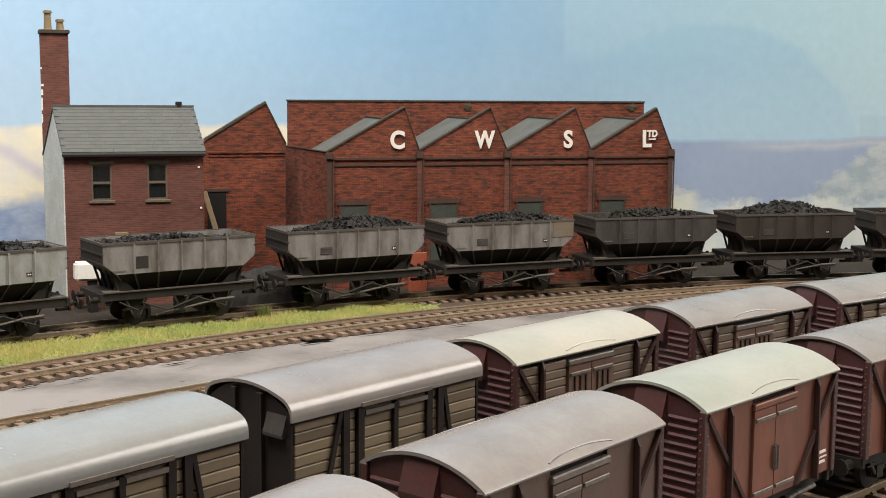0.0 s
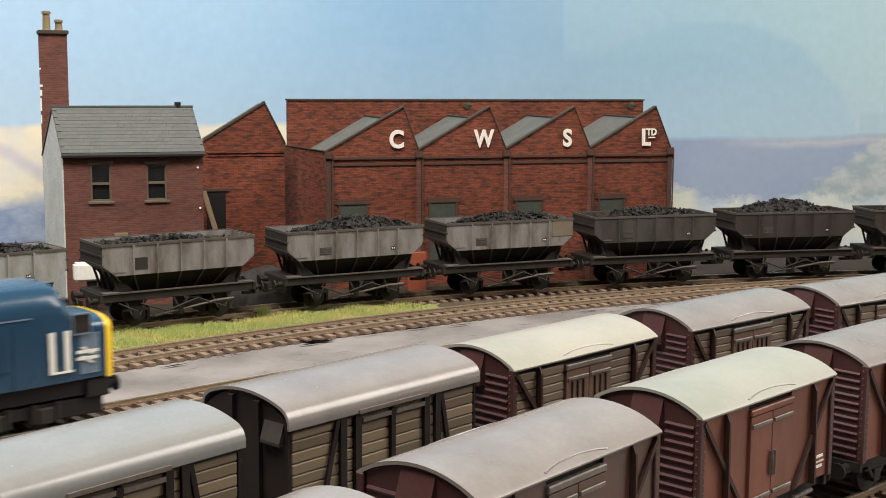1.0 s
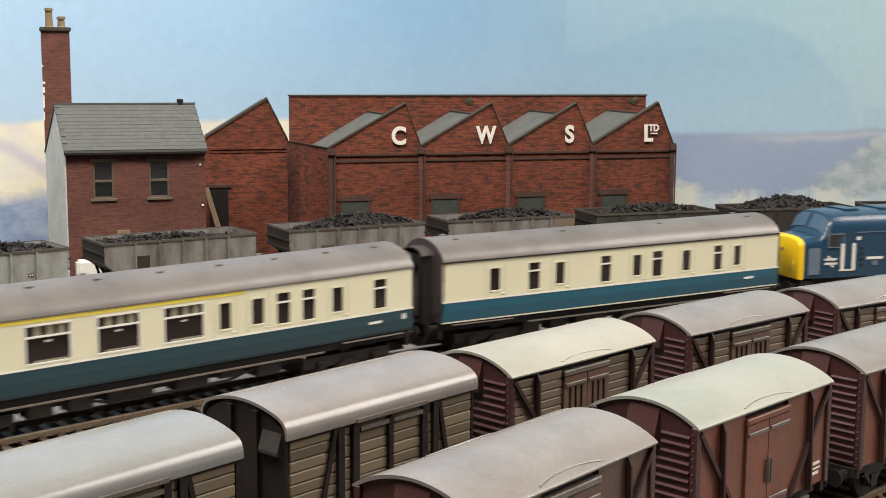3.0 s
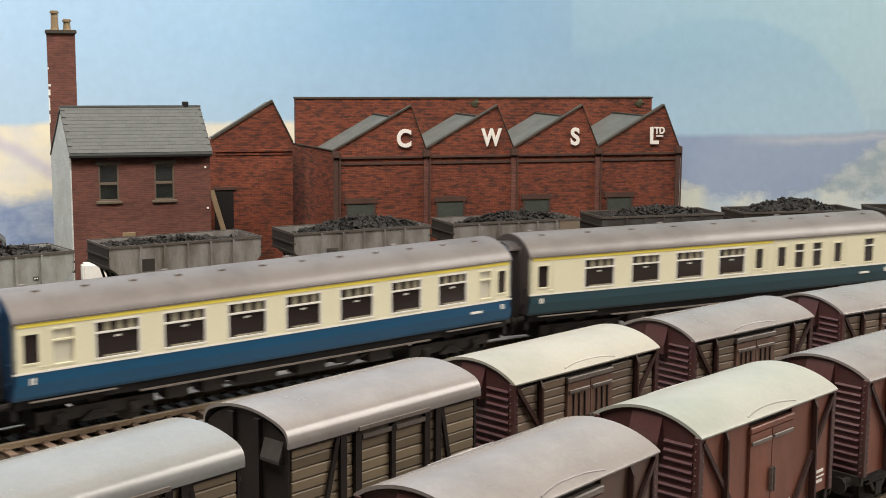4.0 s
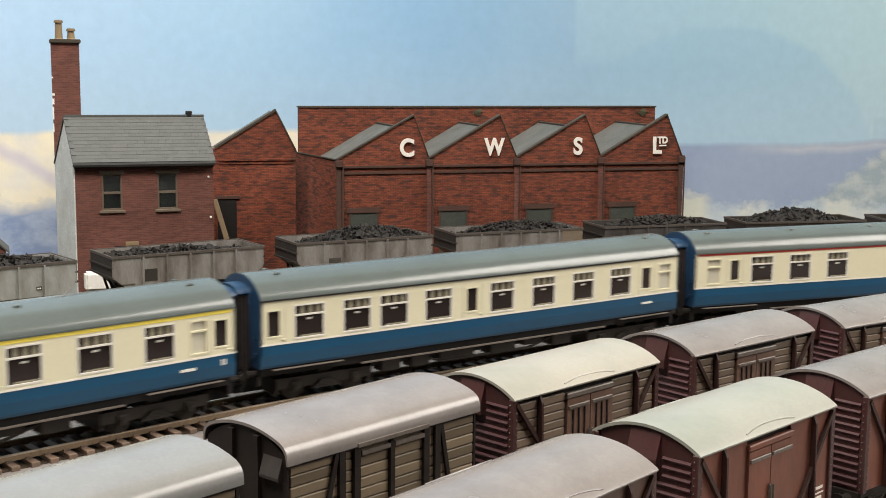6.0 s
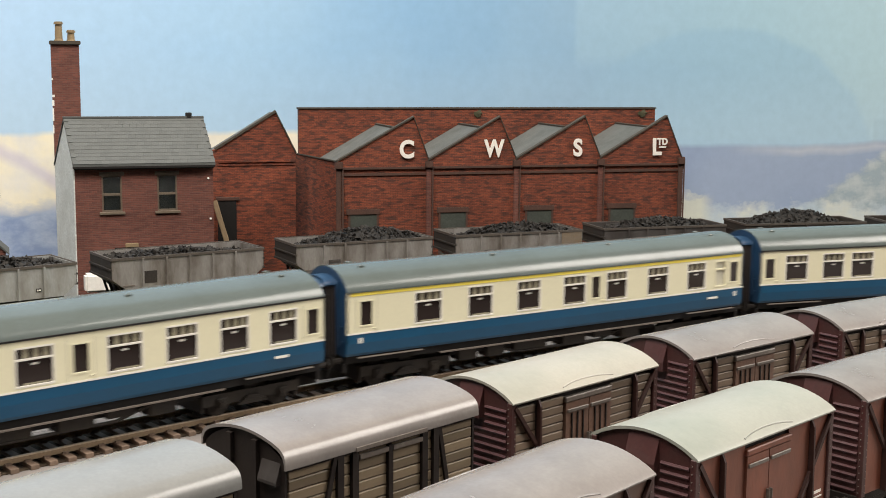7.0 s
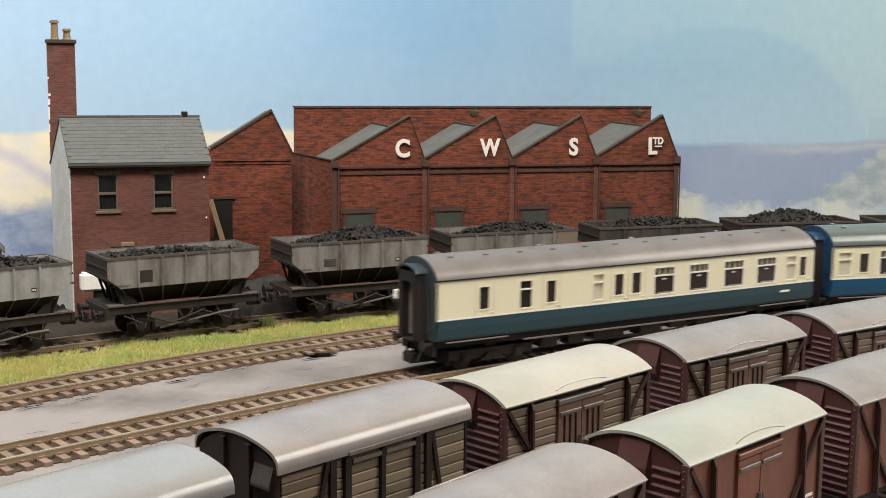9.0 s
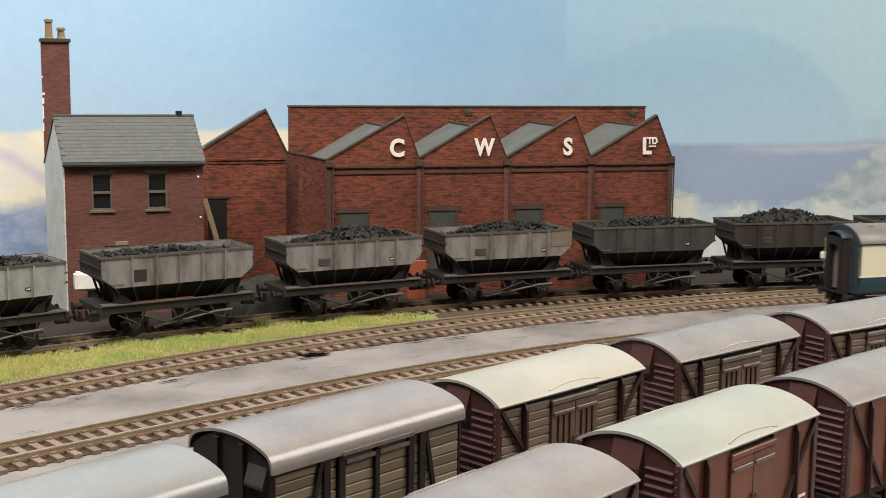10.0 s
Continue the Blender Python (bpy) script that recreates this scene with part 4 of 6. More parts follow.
    for xa, xb, za, zb in ((-22, -8, 12.6, 7.4), (-8, 10, 7.4, 12.8), (10, 26, 12.4, 6.4), (-34, -24, 13.5, 8.5)):
        part("brake_rod", rod(bmesh.new(), (xa, -15.4, za), (xb, -15.4, zb), 0.5), M_UNDER, t)
    part("vee_hanger", prism(bmesh.new(), [(-4.5, 14.2), (-3.2, 14.2), (0.4, 7.2), (3.6, 14.2), (4.9, 14.2), (0.9, 5.8), (-0.1, 5.8)], -15.0, -14.3, "y"), M_UNDER, t)
    part("brake_cylinder", rod(bmesh.new(), (4, -9, 9.5), (14, -9, 9.5), 3.0, 14), M_UNDER, t, smooth=True)
    running_gear(t, 24.0, 15.5, 86)
    return t


def coal(m, seed, high, lo=34.5):
    rng = random.Random(seed)
    bm = bmesh.new()
    bmesh.ops.create_grid(bm, x_segments=40, y_segments=16, size=1)
    shift = rng.uniform(-8, 8)
    def hgt(x, y):
        a = max(0, 1 - abs((x - shift) / 40.0) ** 1.8) * max(0, 1 - (y / 17.0) ** 2)
        return 40.0 + high * a + 1.6 * noise.noise(Vector((x * 0.12 + seed, y * 0.12, 0)))
    for v in bm.verts:
        x, y = v.co.x * 41.2, v.co.y * 15.4
        v.co = Vector((x, y, hgt(x, y) - 0.8))
    base = [(0, 0, 1), (0.9, 0, -0.2), (-0.5, 0.8, -0.2), (-0.5, -0.8, -0.3), (0.3, 0.5, 0.7), (-0.2, -0.3, -0.9)]
    faces = ((0, 1, 4), (0, 4, 2), (0, 2, 3), (0, 3, 1), (1, 2, 4), (5, 2, 1), (5, 3, 2), (5, 1, 3))
    for _ in range(640):
        x, y = rng.uniform(-40.5, 40.5), rng.uniform(-15, 15)
        r = rng.choice((0.7, 0.9, 1.1, 1.4, 1.7)) * rng.uniform(0.8, 1.15)
        q = Euler((rng.uniform(0, 6), rng.uniform(0, 6), rng.uniform(0, 6))).to_matrix()
        c = Vector((x, y, hgt(x, y) + 0.25 * r))
        vs = [bm.verts.new(c + q @ (Vector(p) * r * rng.uniform(0.75, 1.25))) for p in base]
        for f in faces:
            bm.faces.new([vs[k] for k in f])
    ob = part("coal_load", bm, M_COAL, matrix=m)
    return tagged(ob, "heap of small black coal lumps filling a hopper wagon", "coal", "coal loads", "stuff")


HOPS = [(127.75 + 2.2, M_HOPL, "pale grey steel hopper wagon heaped with coal", 7.0), (122.38 + 2.2, M_HOP, "weathered grey steel hopper wagon with a level coal load", 4.5),
        (116.95 + 2.2, M_HOP, "rust-streaked grey steel hopper wagon heaped with coal", 9.5), (111.75 + 2.2, M_HOP, "grey hopper wagon with a rusty end panel, full of coal", 8.0),
        (106.55 + 2.2, M_HOPD, "dark sooty hopper wagon full of coal", 8.0), (101.4 + 2.2, M_HOPB, "dark brown hopper wagon heaped high with coal", 10.5), (96.2 + 2.2, M_HOPB, "dark brown hopper wagon at the end of the siding", 7.0)]
for k, (ang, paint, label, high) in enumerate(HOPS):
    th = radians(ang)
    x, y = 490.2 + 1122 * math.cos(th), -242.9 + 1122 * math.sin(th)
    m = at(x, y, 0, 0, 0, ang - 90)
    h = hopper(m, paint, label, marks=k != 1)
    if k == 3:
        part("rusty_panel", boxes((28.2, 42.0, -16.75, -16.5, 34, 43.2)), M_RUST, h, "orange-brown rusted end panel")
    coal(m, 20 + k, high)


def van_shell(t, L, z0, ze, zt, roof_mat, power, drop):
    """Roof of a van and the plain inner body that the sides are fixed to."""
    half = 17.4
    outer = arc_roof(half, ze, zt, 20, power)
    if drop > 1:
        outer = [(17.4, ze - 0.6), (17.25, ze + 0.8), (16.75, ze + 2.0), (15.9, ze + 2.95), (14.6, ze + 3.75), (12.8, ze + 4.4)]
        outer += [(12.8 * math.cos(math.pi * k / 14), ze + 4.4 + (zt - ze - 4.4) * (1 - math.cos(math.pi * k / 14) ** 2)) for k in range(1, 14)]
        outer += [(-y, z) for y, z in outer[5::-1]]
    inner = [(y * 0.965, z - 0.8) for y, z in outer][::-1]
    bm = bmesh.new()
    if drop:
        outer = [(half, ze - drop)] + outer + [(-half, ze - drop)]
        inner = [(-half + 0.6, ze - drop)] + inner + [(half - 0.6, ze - drop)]
    prism(bm, outer + inner, -L / 2 - 0.7, L / 2 + 0.7)
    part("roof", bm, roof_mat, t, smooth=True)


def van_end_profile(half, z0, ze, zt, n=14):
    return [(half, z0)] + [(y, z) for y, z in arc_roof(half, ze - 0.6, zt - 0.9, n)] + [(-half, z0)]


def van(m, L, style, roof_mat, label, rain=True):
    """Four-wheeled covered goods van. style: plank (wooden ends), baux_plank or ply (ribbed steel ends)."""
    t = thing("goods_van", m, label, "wagon", "goods vans")
    z0, ze, zt, half = 13.5, 44.0, 49.2 if style != "plank" else 50.4, 16.2
    wood = style == "plank"
    frame_mat = M_VDARK
    side = {"plank": M_PLANK, "baux_plank": M_PLANKR, "ply": M_BAUX, "ply_grimy": M_BAUXG}[style]
    end_mat = M_VDARK if wood else M_BAUXSHADE
    bm = bmesh.new()
    prism(bm, van_end_profile(half - 0.9, z0, ze, zt), -L / 2 + 0.8, L / 2 - 0.8)
    part("body", bm, M_VDARK, t)
    van_shell(t, L, z0, ze + (0.0 if wood else 0), zt, roof_mat, 1.15, 1.8 if wood else 0.35)
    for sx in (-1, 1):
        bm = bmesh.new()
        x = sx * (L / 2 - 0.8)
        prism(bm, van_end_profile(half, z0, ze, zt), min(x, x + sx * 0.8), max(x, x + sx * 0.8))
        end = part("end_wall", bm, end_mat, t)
        xo = x + sx * 0.8
        if wood:
            for y in (-5.2, 5.2):
                part("end_post", boxes((min(xo, xo + sx * 1.2), max(xo, xo + sx * 1.2), y - 1, y + 1, z0, 48)), M_VDARK, t)
            bm = bmesh.new()
            prism(bm, [(xo, 43.5), (xo + sx * 1.6, 38.6), (xo + sx * 1.6, 37.8), (xo, 37.8)], -14.6, -7.2, "y")
            part("end_ventilator", bm, M_HOPD, t, "hooded sheet-metal end ventilator")
        else:
            for k in range(12):
                z = z0 + 1.6 + k * 2.35
                bm = bmesh.new()
                wid = half - 1.8
                for y0, y1 in ((-wid, -5.6 if k > 8 else -0.6), (0.6 if k < 9 else 5.6, wid)):
                    rod(bm, (xo, y0, z), (xo, y1, z), 0.62, 6)
                part("end_corrugation", bm, M_RIBBED, t, smooth=True)
            bm = bmesh.new()
            prism(bm, [(xo, 47.5), (xo + sx * 2.2, 40.5), (xo + sx * 2.2, 37.5), (xo, 37.5)], -4.8, 4.8, "y")
            part("end_ventilator", bm, end_mat, t, "hooded end ventilator")
            for y in (-half + 0.2, half - 0.2):
                part("corner_post", soft_box(min(xo - sx * 1.4, xo + sx * 0.9), max(xo - sx * 1.4, xo + sx * 0.9), y - 0.9, y + 0.9, z0, ze, 0.2, 1), end_mat, t)
            if sx < 0:
                first = None
                for k in range(14):
                    for y in (-half - 0.2,):
                        bmr = bmesh.new()
                        if first is None:
                            rod(bmr, (0, 0, 0), (-0.3, 0, 0), 0.18, 6)
                            first = part("rivet", bmr, M_STRAP, t, matrix=at(xo - 0.9, y + 0.6, z0 + 1.5 + k * 2.1))
                        else:
                            bmr.free()
                            piece("rivet", first, t, at(xo - 0.9, y + 0.6, z0 + 1.5 + k * 2.1))
    # sides
    bays = {"plank": [(-L / 2 + 1.2, -L / 2 + 17.5), (-L / 2 + 19.5, -13.5), (-11, 0.2), (1.8, 13.5), (15.5, L / 2 - 18), (L / 2 - 16, L / 2 - 1)],
            "baux_plank": [(-L / 2 + 1.6, -L / 2 + 11), (-L / 2 + 12.6, -11.8), (11.8, L / 2 - 12.6), (L / 2 - 11, L / 2 - 1.6)]}.get(style, [])
    n_pl = 9 if wood else 10
    ph = (ze - 2.0 - z0 - 1.2) / n_pl
    for sy in (-1, 1):
        y = sy * (half - 0.9)
        if bays:
            for a, b in bays:
                first = None
                for k in range(n_pl):
                    mm = at((a + b) / 2, y + sy * 0.45, z0 + 1.2 + (k + 0.5) * ph)
                    if first is None:
                        bmq = soft_box(-(b - a) / 2, (b - a) / 2, -0.45, 0.45, -ph / 2 + 0.1, ph / 2 - 0.1, 0.28, 1)
                        first = part("plank", bmq, side, t, matrix=mm)
                    else:
                        piece("plank", first, t, mm)
        else:
            for a, b in ((-L / 2 + 0.6, -11.6), (11.6, L / 2 - 0.6)):
                part("side_panel", boxes((a, b, min(y, y + sy * 0.8), max(y, y + sy * 0.8), z0 + 0.4, ze - 0.3)), side, t)
        yo = y + sy * 0.9

        def bar(x0, x1, za, zb, d=0.9, mat=frame_mat, name="side_post"):
            return part(name, boxes((x0, x1, min(yo - sy * 0.3, yo + sy * d), max(yo - sy * 0.3, yo + sy * d), za, zb)), mat, t)
        if wood:
            for x in (-L / 2 + 18.5, -12.2, 14.5, L / 2 - 17):
                bar(x - 1.1, x + 1.1, z0, ze - 1.4)
            bar(0.2, 1.8, z0, ze - 3)
            bar(-L / 2 + 0.4, L / 2 - 0.4, ze - 2.6, ze - 1.2, 0.5, name="cant_rail")
            bar(-L / 2 + 0.4, L / 2 - 0.4, z0 - 0.8, z0 + 1.2, 0.7, name="bottom_rail")
            bar(-12.5, 14.6, ze - 2.0, ze - 0.9, 1.6, M_STRAP, "door_runner")
            for x0, x1 in ((-10.6, 0.0), (2.0, 13.4)):
                bar(x0, x1, ze - 4.6, ze - 3.4, 1.0, M_STRAP, "door_rail")
            for xa, xb in ((-L / 2 + 10, -L / 2 + 16.8), (L / 2 - 15.5, L / 2 - 10)):
                bm = bmesh.new()
                s = 1 if xa < 0 else -1
                xs0, xs1 = (xa, xb) if s > 0 else (xb, xa)
                prism(bm, [(xs0 - 0.7, z0 + 1), (xs0 + 0.7, z0 + 1), (xs1 + 0.7, ze - 2), (xs1 - 0.7, ze - 2)], min(yo, yo + sy * 0.8), max(yo, yo + sy * 0.8), "y")
                part("diagonal_brace", bm, frame_mat, t)
        else:
            door_mat = M_DOORB if style == "baux_plank" else side
            for x0, x1 in ((-11.4, -0.2), (0.2, 11.4)):
                d = part("door", boxes((x0, x1, min(y, y + sy * 1.6), max(y, y + sy * 1.6), z0 + 0.6, ze - 4.4)), door_mat, t)
                yq = y + sy * 1.6
                for z in (z0 + 3, ze - 7):
                    part("door_rail", soft_box(x0 + 0.4, x1 - 0.4, min(yq, yq + sy * 0.5), max(yq, yq + sy * 0.5), z - 0.6, z + 0.6, 0.2, 1), M_STRAP, d)
                if style == "baux_plank":
                    for q in range(1, 4):
                        xx = x0 + q * (x1 - x0) / 4
                        part("door_batten", boxes((xx - 0.25, xx + 0.25, min(yq, yq + sy * 0.35), max(yq, yq + sy * 0.35), z0 + 4, ze - 8)), frame_mat, d)
            part("door_header", soft_box(-11.8, 11.8, min(y, y + sy * 1.9), max(y, y + sy * 1.9), ze - 4.2, ze - 2.4, 0.3, 1), M_STRAP if style != "ply" else side, t)
            for xx in (-0.9, 0.5):
                part("door_bolt", soft_box(xx, xx + 0.35, min(yo, yo + sy * 1.8), max(yo, yo + sy * 1.8), z0 + 8, z0 + 15, 0.1, 1), M_STRAP, t)
            for xp in (-L / 2 + 11.8, L / 2 - 11.8):
                bm = bmesh.new()
                prism(bm, [(0, z0), (2.0, z0), (1.6, ze - 3), (0.6, ze - 0.8), (0, ze - 0.8)], xp - 0.4, xp + 0.4)
                for v in bm.verts:
                    v.co.y = yo + sy * v.co.y
                part("side_stanchion", bm, M_BRACE, t)
            for s in (-1, 1):
                bm = bmesh.new()
                prism(bm, [(s * (L / 2 - 0.4), ze - 2.0), (s * (L / 2 - 1.2), ze - 1.0), (s * 13.0, z0 + 0.6), (s * 14.4, z0 + 0.6)], min(yo, yo + sy * 1.1), max(yo, yo + sy * 1.1), "y")
                part("diagonal_brace", bm, M_BRACE, t)
                first_rivet = None
                for k in range(13):
                    mm = at(s * (L / 2 - 0.7), sy * (half + 0.65), z0 + 1.5 + k * 2.25)
                    if first_rivet is None:
                        first_rivet = part("rivet", rod(bmesh.new(), (0, -0.25, 0), (0, 0.25, 0), 0.22, 6), M_STRAP, t, matrix=mm)
                    else:
                        piece("rivet", first_rivet, t, mm)
            if rain:
                pts = []
                for k in range(13):
                    x = -12.5 + k * 2.1
                    w = 1 - (abs(x) / 13) ** 2.2
                    yy = 16.5 - 1.5 * w
                    u = yy / 17.4
                    pts.append((x, sy * yy, ze + (zt - ze) * (1 - u * u) ** (1 / 1.15) + 0.02))
                bm = tube(bmesh.new(), pts, 0.27)
                part("rain_strip", bm, roof_mat, t, smooth=True)
    if style == "ply":
        part("number_panel", boxes((L / 2 - 8.5, L / 2 - 3.5, -half - 0.25, -half, z0 + 5, z0 + 5.4), (L / 2 - 8.5, L / 2 - 4.5, -half - 0.25, -half, z0 + 3.4, z0 + 4.2), (L / 2 - 8.2, L / 2 - 4, -half - 0.25, -half, z0 + 6.4, z0 + 7.2)), M_LETTER, t, "pale painted lettering bars")
    for sy in (-1, 1):
        part("solebar", soft_box(-L / 2, L / 2, sy * 13.4 - 0.8, sy * 13.4 + 0.8, 10.5, z0, 0.2, 1), M_UNDER, t)
    for sx in (-1, 1):
        part("headstock", soft_box(sx * (L / 2 - 0.6) - 0.9, sx * (L / 2 - 0.6) + 0.9, -15.8, 15.8, 10.2, z0, 0.2, 1), M_UNDER, t)
    running_gear(t, 20.0, 11.5, L)
    return t


def van_pose(xl, yl, xr, yr):
    """From the two lower roof corners on the open side."""
    d = Vector((xr - xl, yr - yl))
    h = math.atan2(d.y, d.x)
    mid = Vector(((xl + xr) / 2, (yl + yr) / 2)) + 17.4 * Vector((-math.sin(h), math.cos(h)))
    return at(mid.x, mid.y, 0, 0, 0, math.degrees(h)), d.length - 1.4, mid, h


VANS = [((-93.0, 239.7, -45.7, 296.1), "plank", M_ROOFB, "weathered planked goods van with a smooth blue-grey roof"),
        ((-37.1, 309.8, 11.9, 364.7), "plank", M_ROOFG, "weathered brown planked goods van with a satin grey roof"),
        ((22.2, 370.4, 73.3, 423.5), "baux_plank", M_ROOFW, "planked goods van with ribbed, shade-darkened ends and dirty cream roof"),
        ((86.8, 432.7, 140.6, 480.0), "baux_plank", M_ROOFG, "planked goods van with ribbed ends and pale grey roof"),
        ((153.2, 484.5, 210.9, 526.1), "baux_plank", M_ROOFG, "brown planked goods van with grey roof at the row's end"),
        ((-44.8, 176.5, -3.0, 234.5), "ply_grimy", M_ROOFG, "grimy brown goods van with a grey roof"),
        ((9.0, 250.2, 55.1, 306.2), "ply_grimy", M_ROOFG, "grimy brown plywood goods van with a curved rain strip"),
        ((67.4, 317.0, 117.2, 369.5), "ply", M_ROOFGR, "bauxite red plywood goods van with double doors"),
        ((129.7, 379.0, 181.9, 427.6), "ply", M_ROOFG, "bauxite red plywood goods van with grey roof")]
SIDINGS = {0: [], 5: []}
for k, (c, style, rm, label) in enumerate(VANS):
    m, length, mid, h = van_pose(*c)
    van(m, length, style, rm, label, rain=(k != 8))
    SIDINGS[0 if k < 5 else 5].append((mid, h))


class Chain:
    """Siding drawn through the van centres."""

    def __init__(self, stops):
        self.p = [stops[0][0] - 300 * Vector((math.cos(stops[0][1]), math.sin(stops[0][1])))] + [s[0] for s in stops] + [stops[-1][0] + 300 * Vector((math.cos(stops[-1][1]), math.sin(stops[-1][1])))]

    def place(self, s, off=0.0):
        for a, b in zip(self.p, self.p[1:]):
            d = (b - a).length
            if s <= d or b is self.p[-1]:
                u = (b - a) / d
                return a + u * s + off * Vector((-u.y, u.x)), math.atan2(u.y, u.x)
            s -= d


for k, name in ((0, "goods siding track under the planked vans"), (5, "goods siding track under the bauxite vans")):
    railway(Chain(SIDINGS[k]), name, 120, 860, 7.6, 250, 700)

# ---- the passenger train: local x forwards, -y the side towards the yard ----


def bogie(t, x, base=15.0):
    b = part("bogie", boxes((x - base - 9, x + base + 9, -12.8, -11.6, 5.2, 9.8), (x - base - 9, x + base + 9, 11.6, 12.8, 5.2, 9.8), (x - 3, x + 3, -11.6, 11.6, 6, 12.5), (x - base - 9, x - base - 7.5, -11.6, 11.6, 2.6, 9.8), (x + base + 7.5, x + base + 9, -11.6, 11.6, 2.6, 9.8)), M_UNDER, t)
    for dx in (-base, base):
        for sy in (-1, 1):
            bm = bmesh.new()
            rod(bm, (x + dx, sy * 8.2, 6.0), (x + dx, sy * 10.2, 6.0), 6.0, 18)
            part("wheel", bm, M_UNDER, b, smooth=True)
            bm = soft_box(x + dx - 2.2, x + dx + 2.2, min(sy * 12, sy * 14), max(sy * 12, sy * 14), 3.6, 8.2, 0.4, 1)
            rod(bm, (x + dx, sy * 13.8, 6), (x + dx, sy * 14.6, 6), 1.1, 8)
            part("axle_box", bm, M_UNDER, b)
    for sy in (-1, 1):
        bm = bmesh.new()
        for k in range(5):
            w = 7 - k
            box(bm, x - w, x + w, sy * 13.4 - 0.8, sy * 13.4 + 0.8, 4.0 + k * 0.7, 4.6 + k * 0.7)
        part("bolster_spring", bm, M_UNDER, b)
    return b


WZ, ZB, ZM, ZC, ZT = (27.9, 42.0), 16.2, 26.4, 45.0, 54.8


def coach(name, L, openings, blue, roof_mat, end_mat, stripe, label, vents, word=False, gang=True, stripe_to=None, stretch=1.0474):
    """Main-line carriage. openings: (kind, x0, x1) seen from the yard side, left to right."""
    t = thing(name, at(0, 0), label, "carriage", "train carriages")
    H = L / 2
    openings = [(kind, a * stretch - (0.7 if kind == "d" else 0.0), b * stretch + (0.7 if kind == "d" else 0.0)) for kind, a, b in openings]
    for sy in (-1, 1):
        y0, y1 = (-18.2, -17.2) if sy < 0 else (17.2, 18.2)
        holes = []
        for kind, a, b in openings:
            za, zb = {"w": WZ, "p": (28.2, 41.8), "d": (29.6, 40.8), "f": (28.2, 41.6)}[kind]
            holes.append((a, b, za, zb))
        part("upper_side", holed(bmesh.new(), -H, H, ZM, ZC, y0, y1, holes), M_CREAM, t)
        bm = bmesh.new()
        prism(bm, [(sy * 17.2, ZM), (sy * 18.2, ZM), (sy * 18.2, 22), (sy * 17.6, ZB + 1.2), (sy * 17.0, ZB), (sy * 16.2, ZB)], -H, H)
        part("lower_side", bm, blue, t)
        ys = sorted((sy * 18.2, sy * 18.34))
        part("waist_line", boxes((-H, H, *ys, ZM - 0.35, ZM + 0.35)), M_LINE, t, "white waist lining")
        if stripe:
            part("cant_stripe", boxes((-H + 2, H - 2 if stripe_to is None else stripe_to, *ys, ZC - (1.35 if stripe is M_STRIPER else 1.8), ZC - 0.35)), stripe, t, "coloured cantrail stripe")
        yg = sorted((sy * 17.3, sy * 17.6))
        yf = sorted((sy * 17.5, sy * 18.38))
        for kind, a, b in openings:
            za, zb = {"w": WZ, "p": (28.2, 41.8), "d": (29.6, 40.8), "f": (28.2, 41.6)}[kind]
            glass = part("window", boxes((a, b, *yg, za, zb)), M_FROST if kind == "f" else M_CGLASS, t)
            bm = boxes((a - 0.35, a + 0.3, *yf, za - 0.3, zb + 0.3), (b - 0.3, b + 0.35, *yf, za - 0.3, zb + 0.3), (a + 0.3, b - 0.3, *yf, za - 0.35, za + 0.3), (a + 0.3, b - 0.3, *yf, zb - 0.3, zb + 0.35))
            part("window_frame", bm, M_ALU if kind == "w" else M_CREAM, glass)
            if kind in "wpf":
                part("transom", boxes((a + 0.3, b - 0.3, *yf, zb - 4.6, zb - 3.9)), M_ALU if kind != "f" else M_CREAM, glass)
            if kind == "w" and sy < 0:
                c = (a + b) / 2
                bm = bmesh.new()
                for q in (-0.30, -0.02, 0.24):
                    x = c + q * (b - a)
                    box(bm, x, x + 0.16 * (b - a), -17.72, -17.62, zb - 3.8, zb - 0.5)
                part("ventilator_light", bm, M_VLIGHT, glass)
                part("table_edge", boxes((a + 0.8 + 0.15 * (b - a), b - 0.8, -17.72, -17.62, za + 0.5, za + 1.1)), M_VLIGHT, glass)
                part("window_label", boxes((c - 1.0, c + 1.6, -17.72, -17.62, zb - 6.6, zb - 5.8)), M_LINE, glass)
            if kind == "d":
                part("door_handle", soft_box(b + 0.4, b + 2.0, min(ys[0], ys[1]) - 0.3, max(ys) + 0.3, 27.9, 28.5, 0.1, 1), M_CREAM, t)
                bm = boxes((a - 2.3, a - 2.15, *ys, ZM + 0.4, ZC - 2.2), (b + 2.15, b + 2.3, *ys, ZM + 0.4, ZC - 2.2))
                part("door_seam", bm, M_FROST, t)
    # roof
    prof = arc_roof(18.3, ZC, ZT, 18, 1.6)
    bm = bmesh.new()
    prism(bm, prof + [(y * 0.95, z - 1.0) for y, z in prof][::-1], -H + 0.3, H - 0.3)
    part("roof", bm, roof_mat, t, smooth=True)
    part("gutter", boxes((-H, H, -18.6, -18.2, ZC - 0.3, ZC + 0.35), (-H, H, 18.2, 18.6, ZC - 0.3, ZC + 0.35)), roof_mat if stripe else M_BLACK, t)
    for k in range(vents):
        x = -H + 14 + k * (L - 28) / max(1, vents - 1)
        for y in ((-6.5,) if k % 3 else (-6.5, 5)):
            u = abs(y) / 18.3
            z = ZC + (ZT - ZC) * (1 - u * u) ** (1 / 1.6)
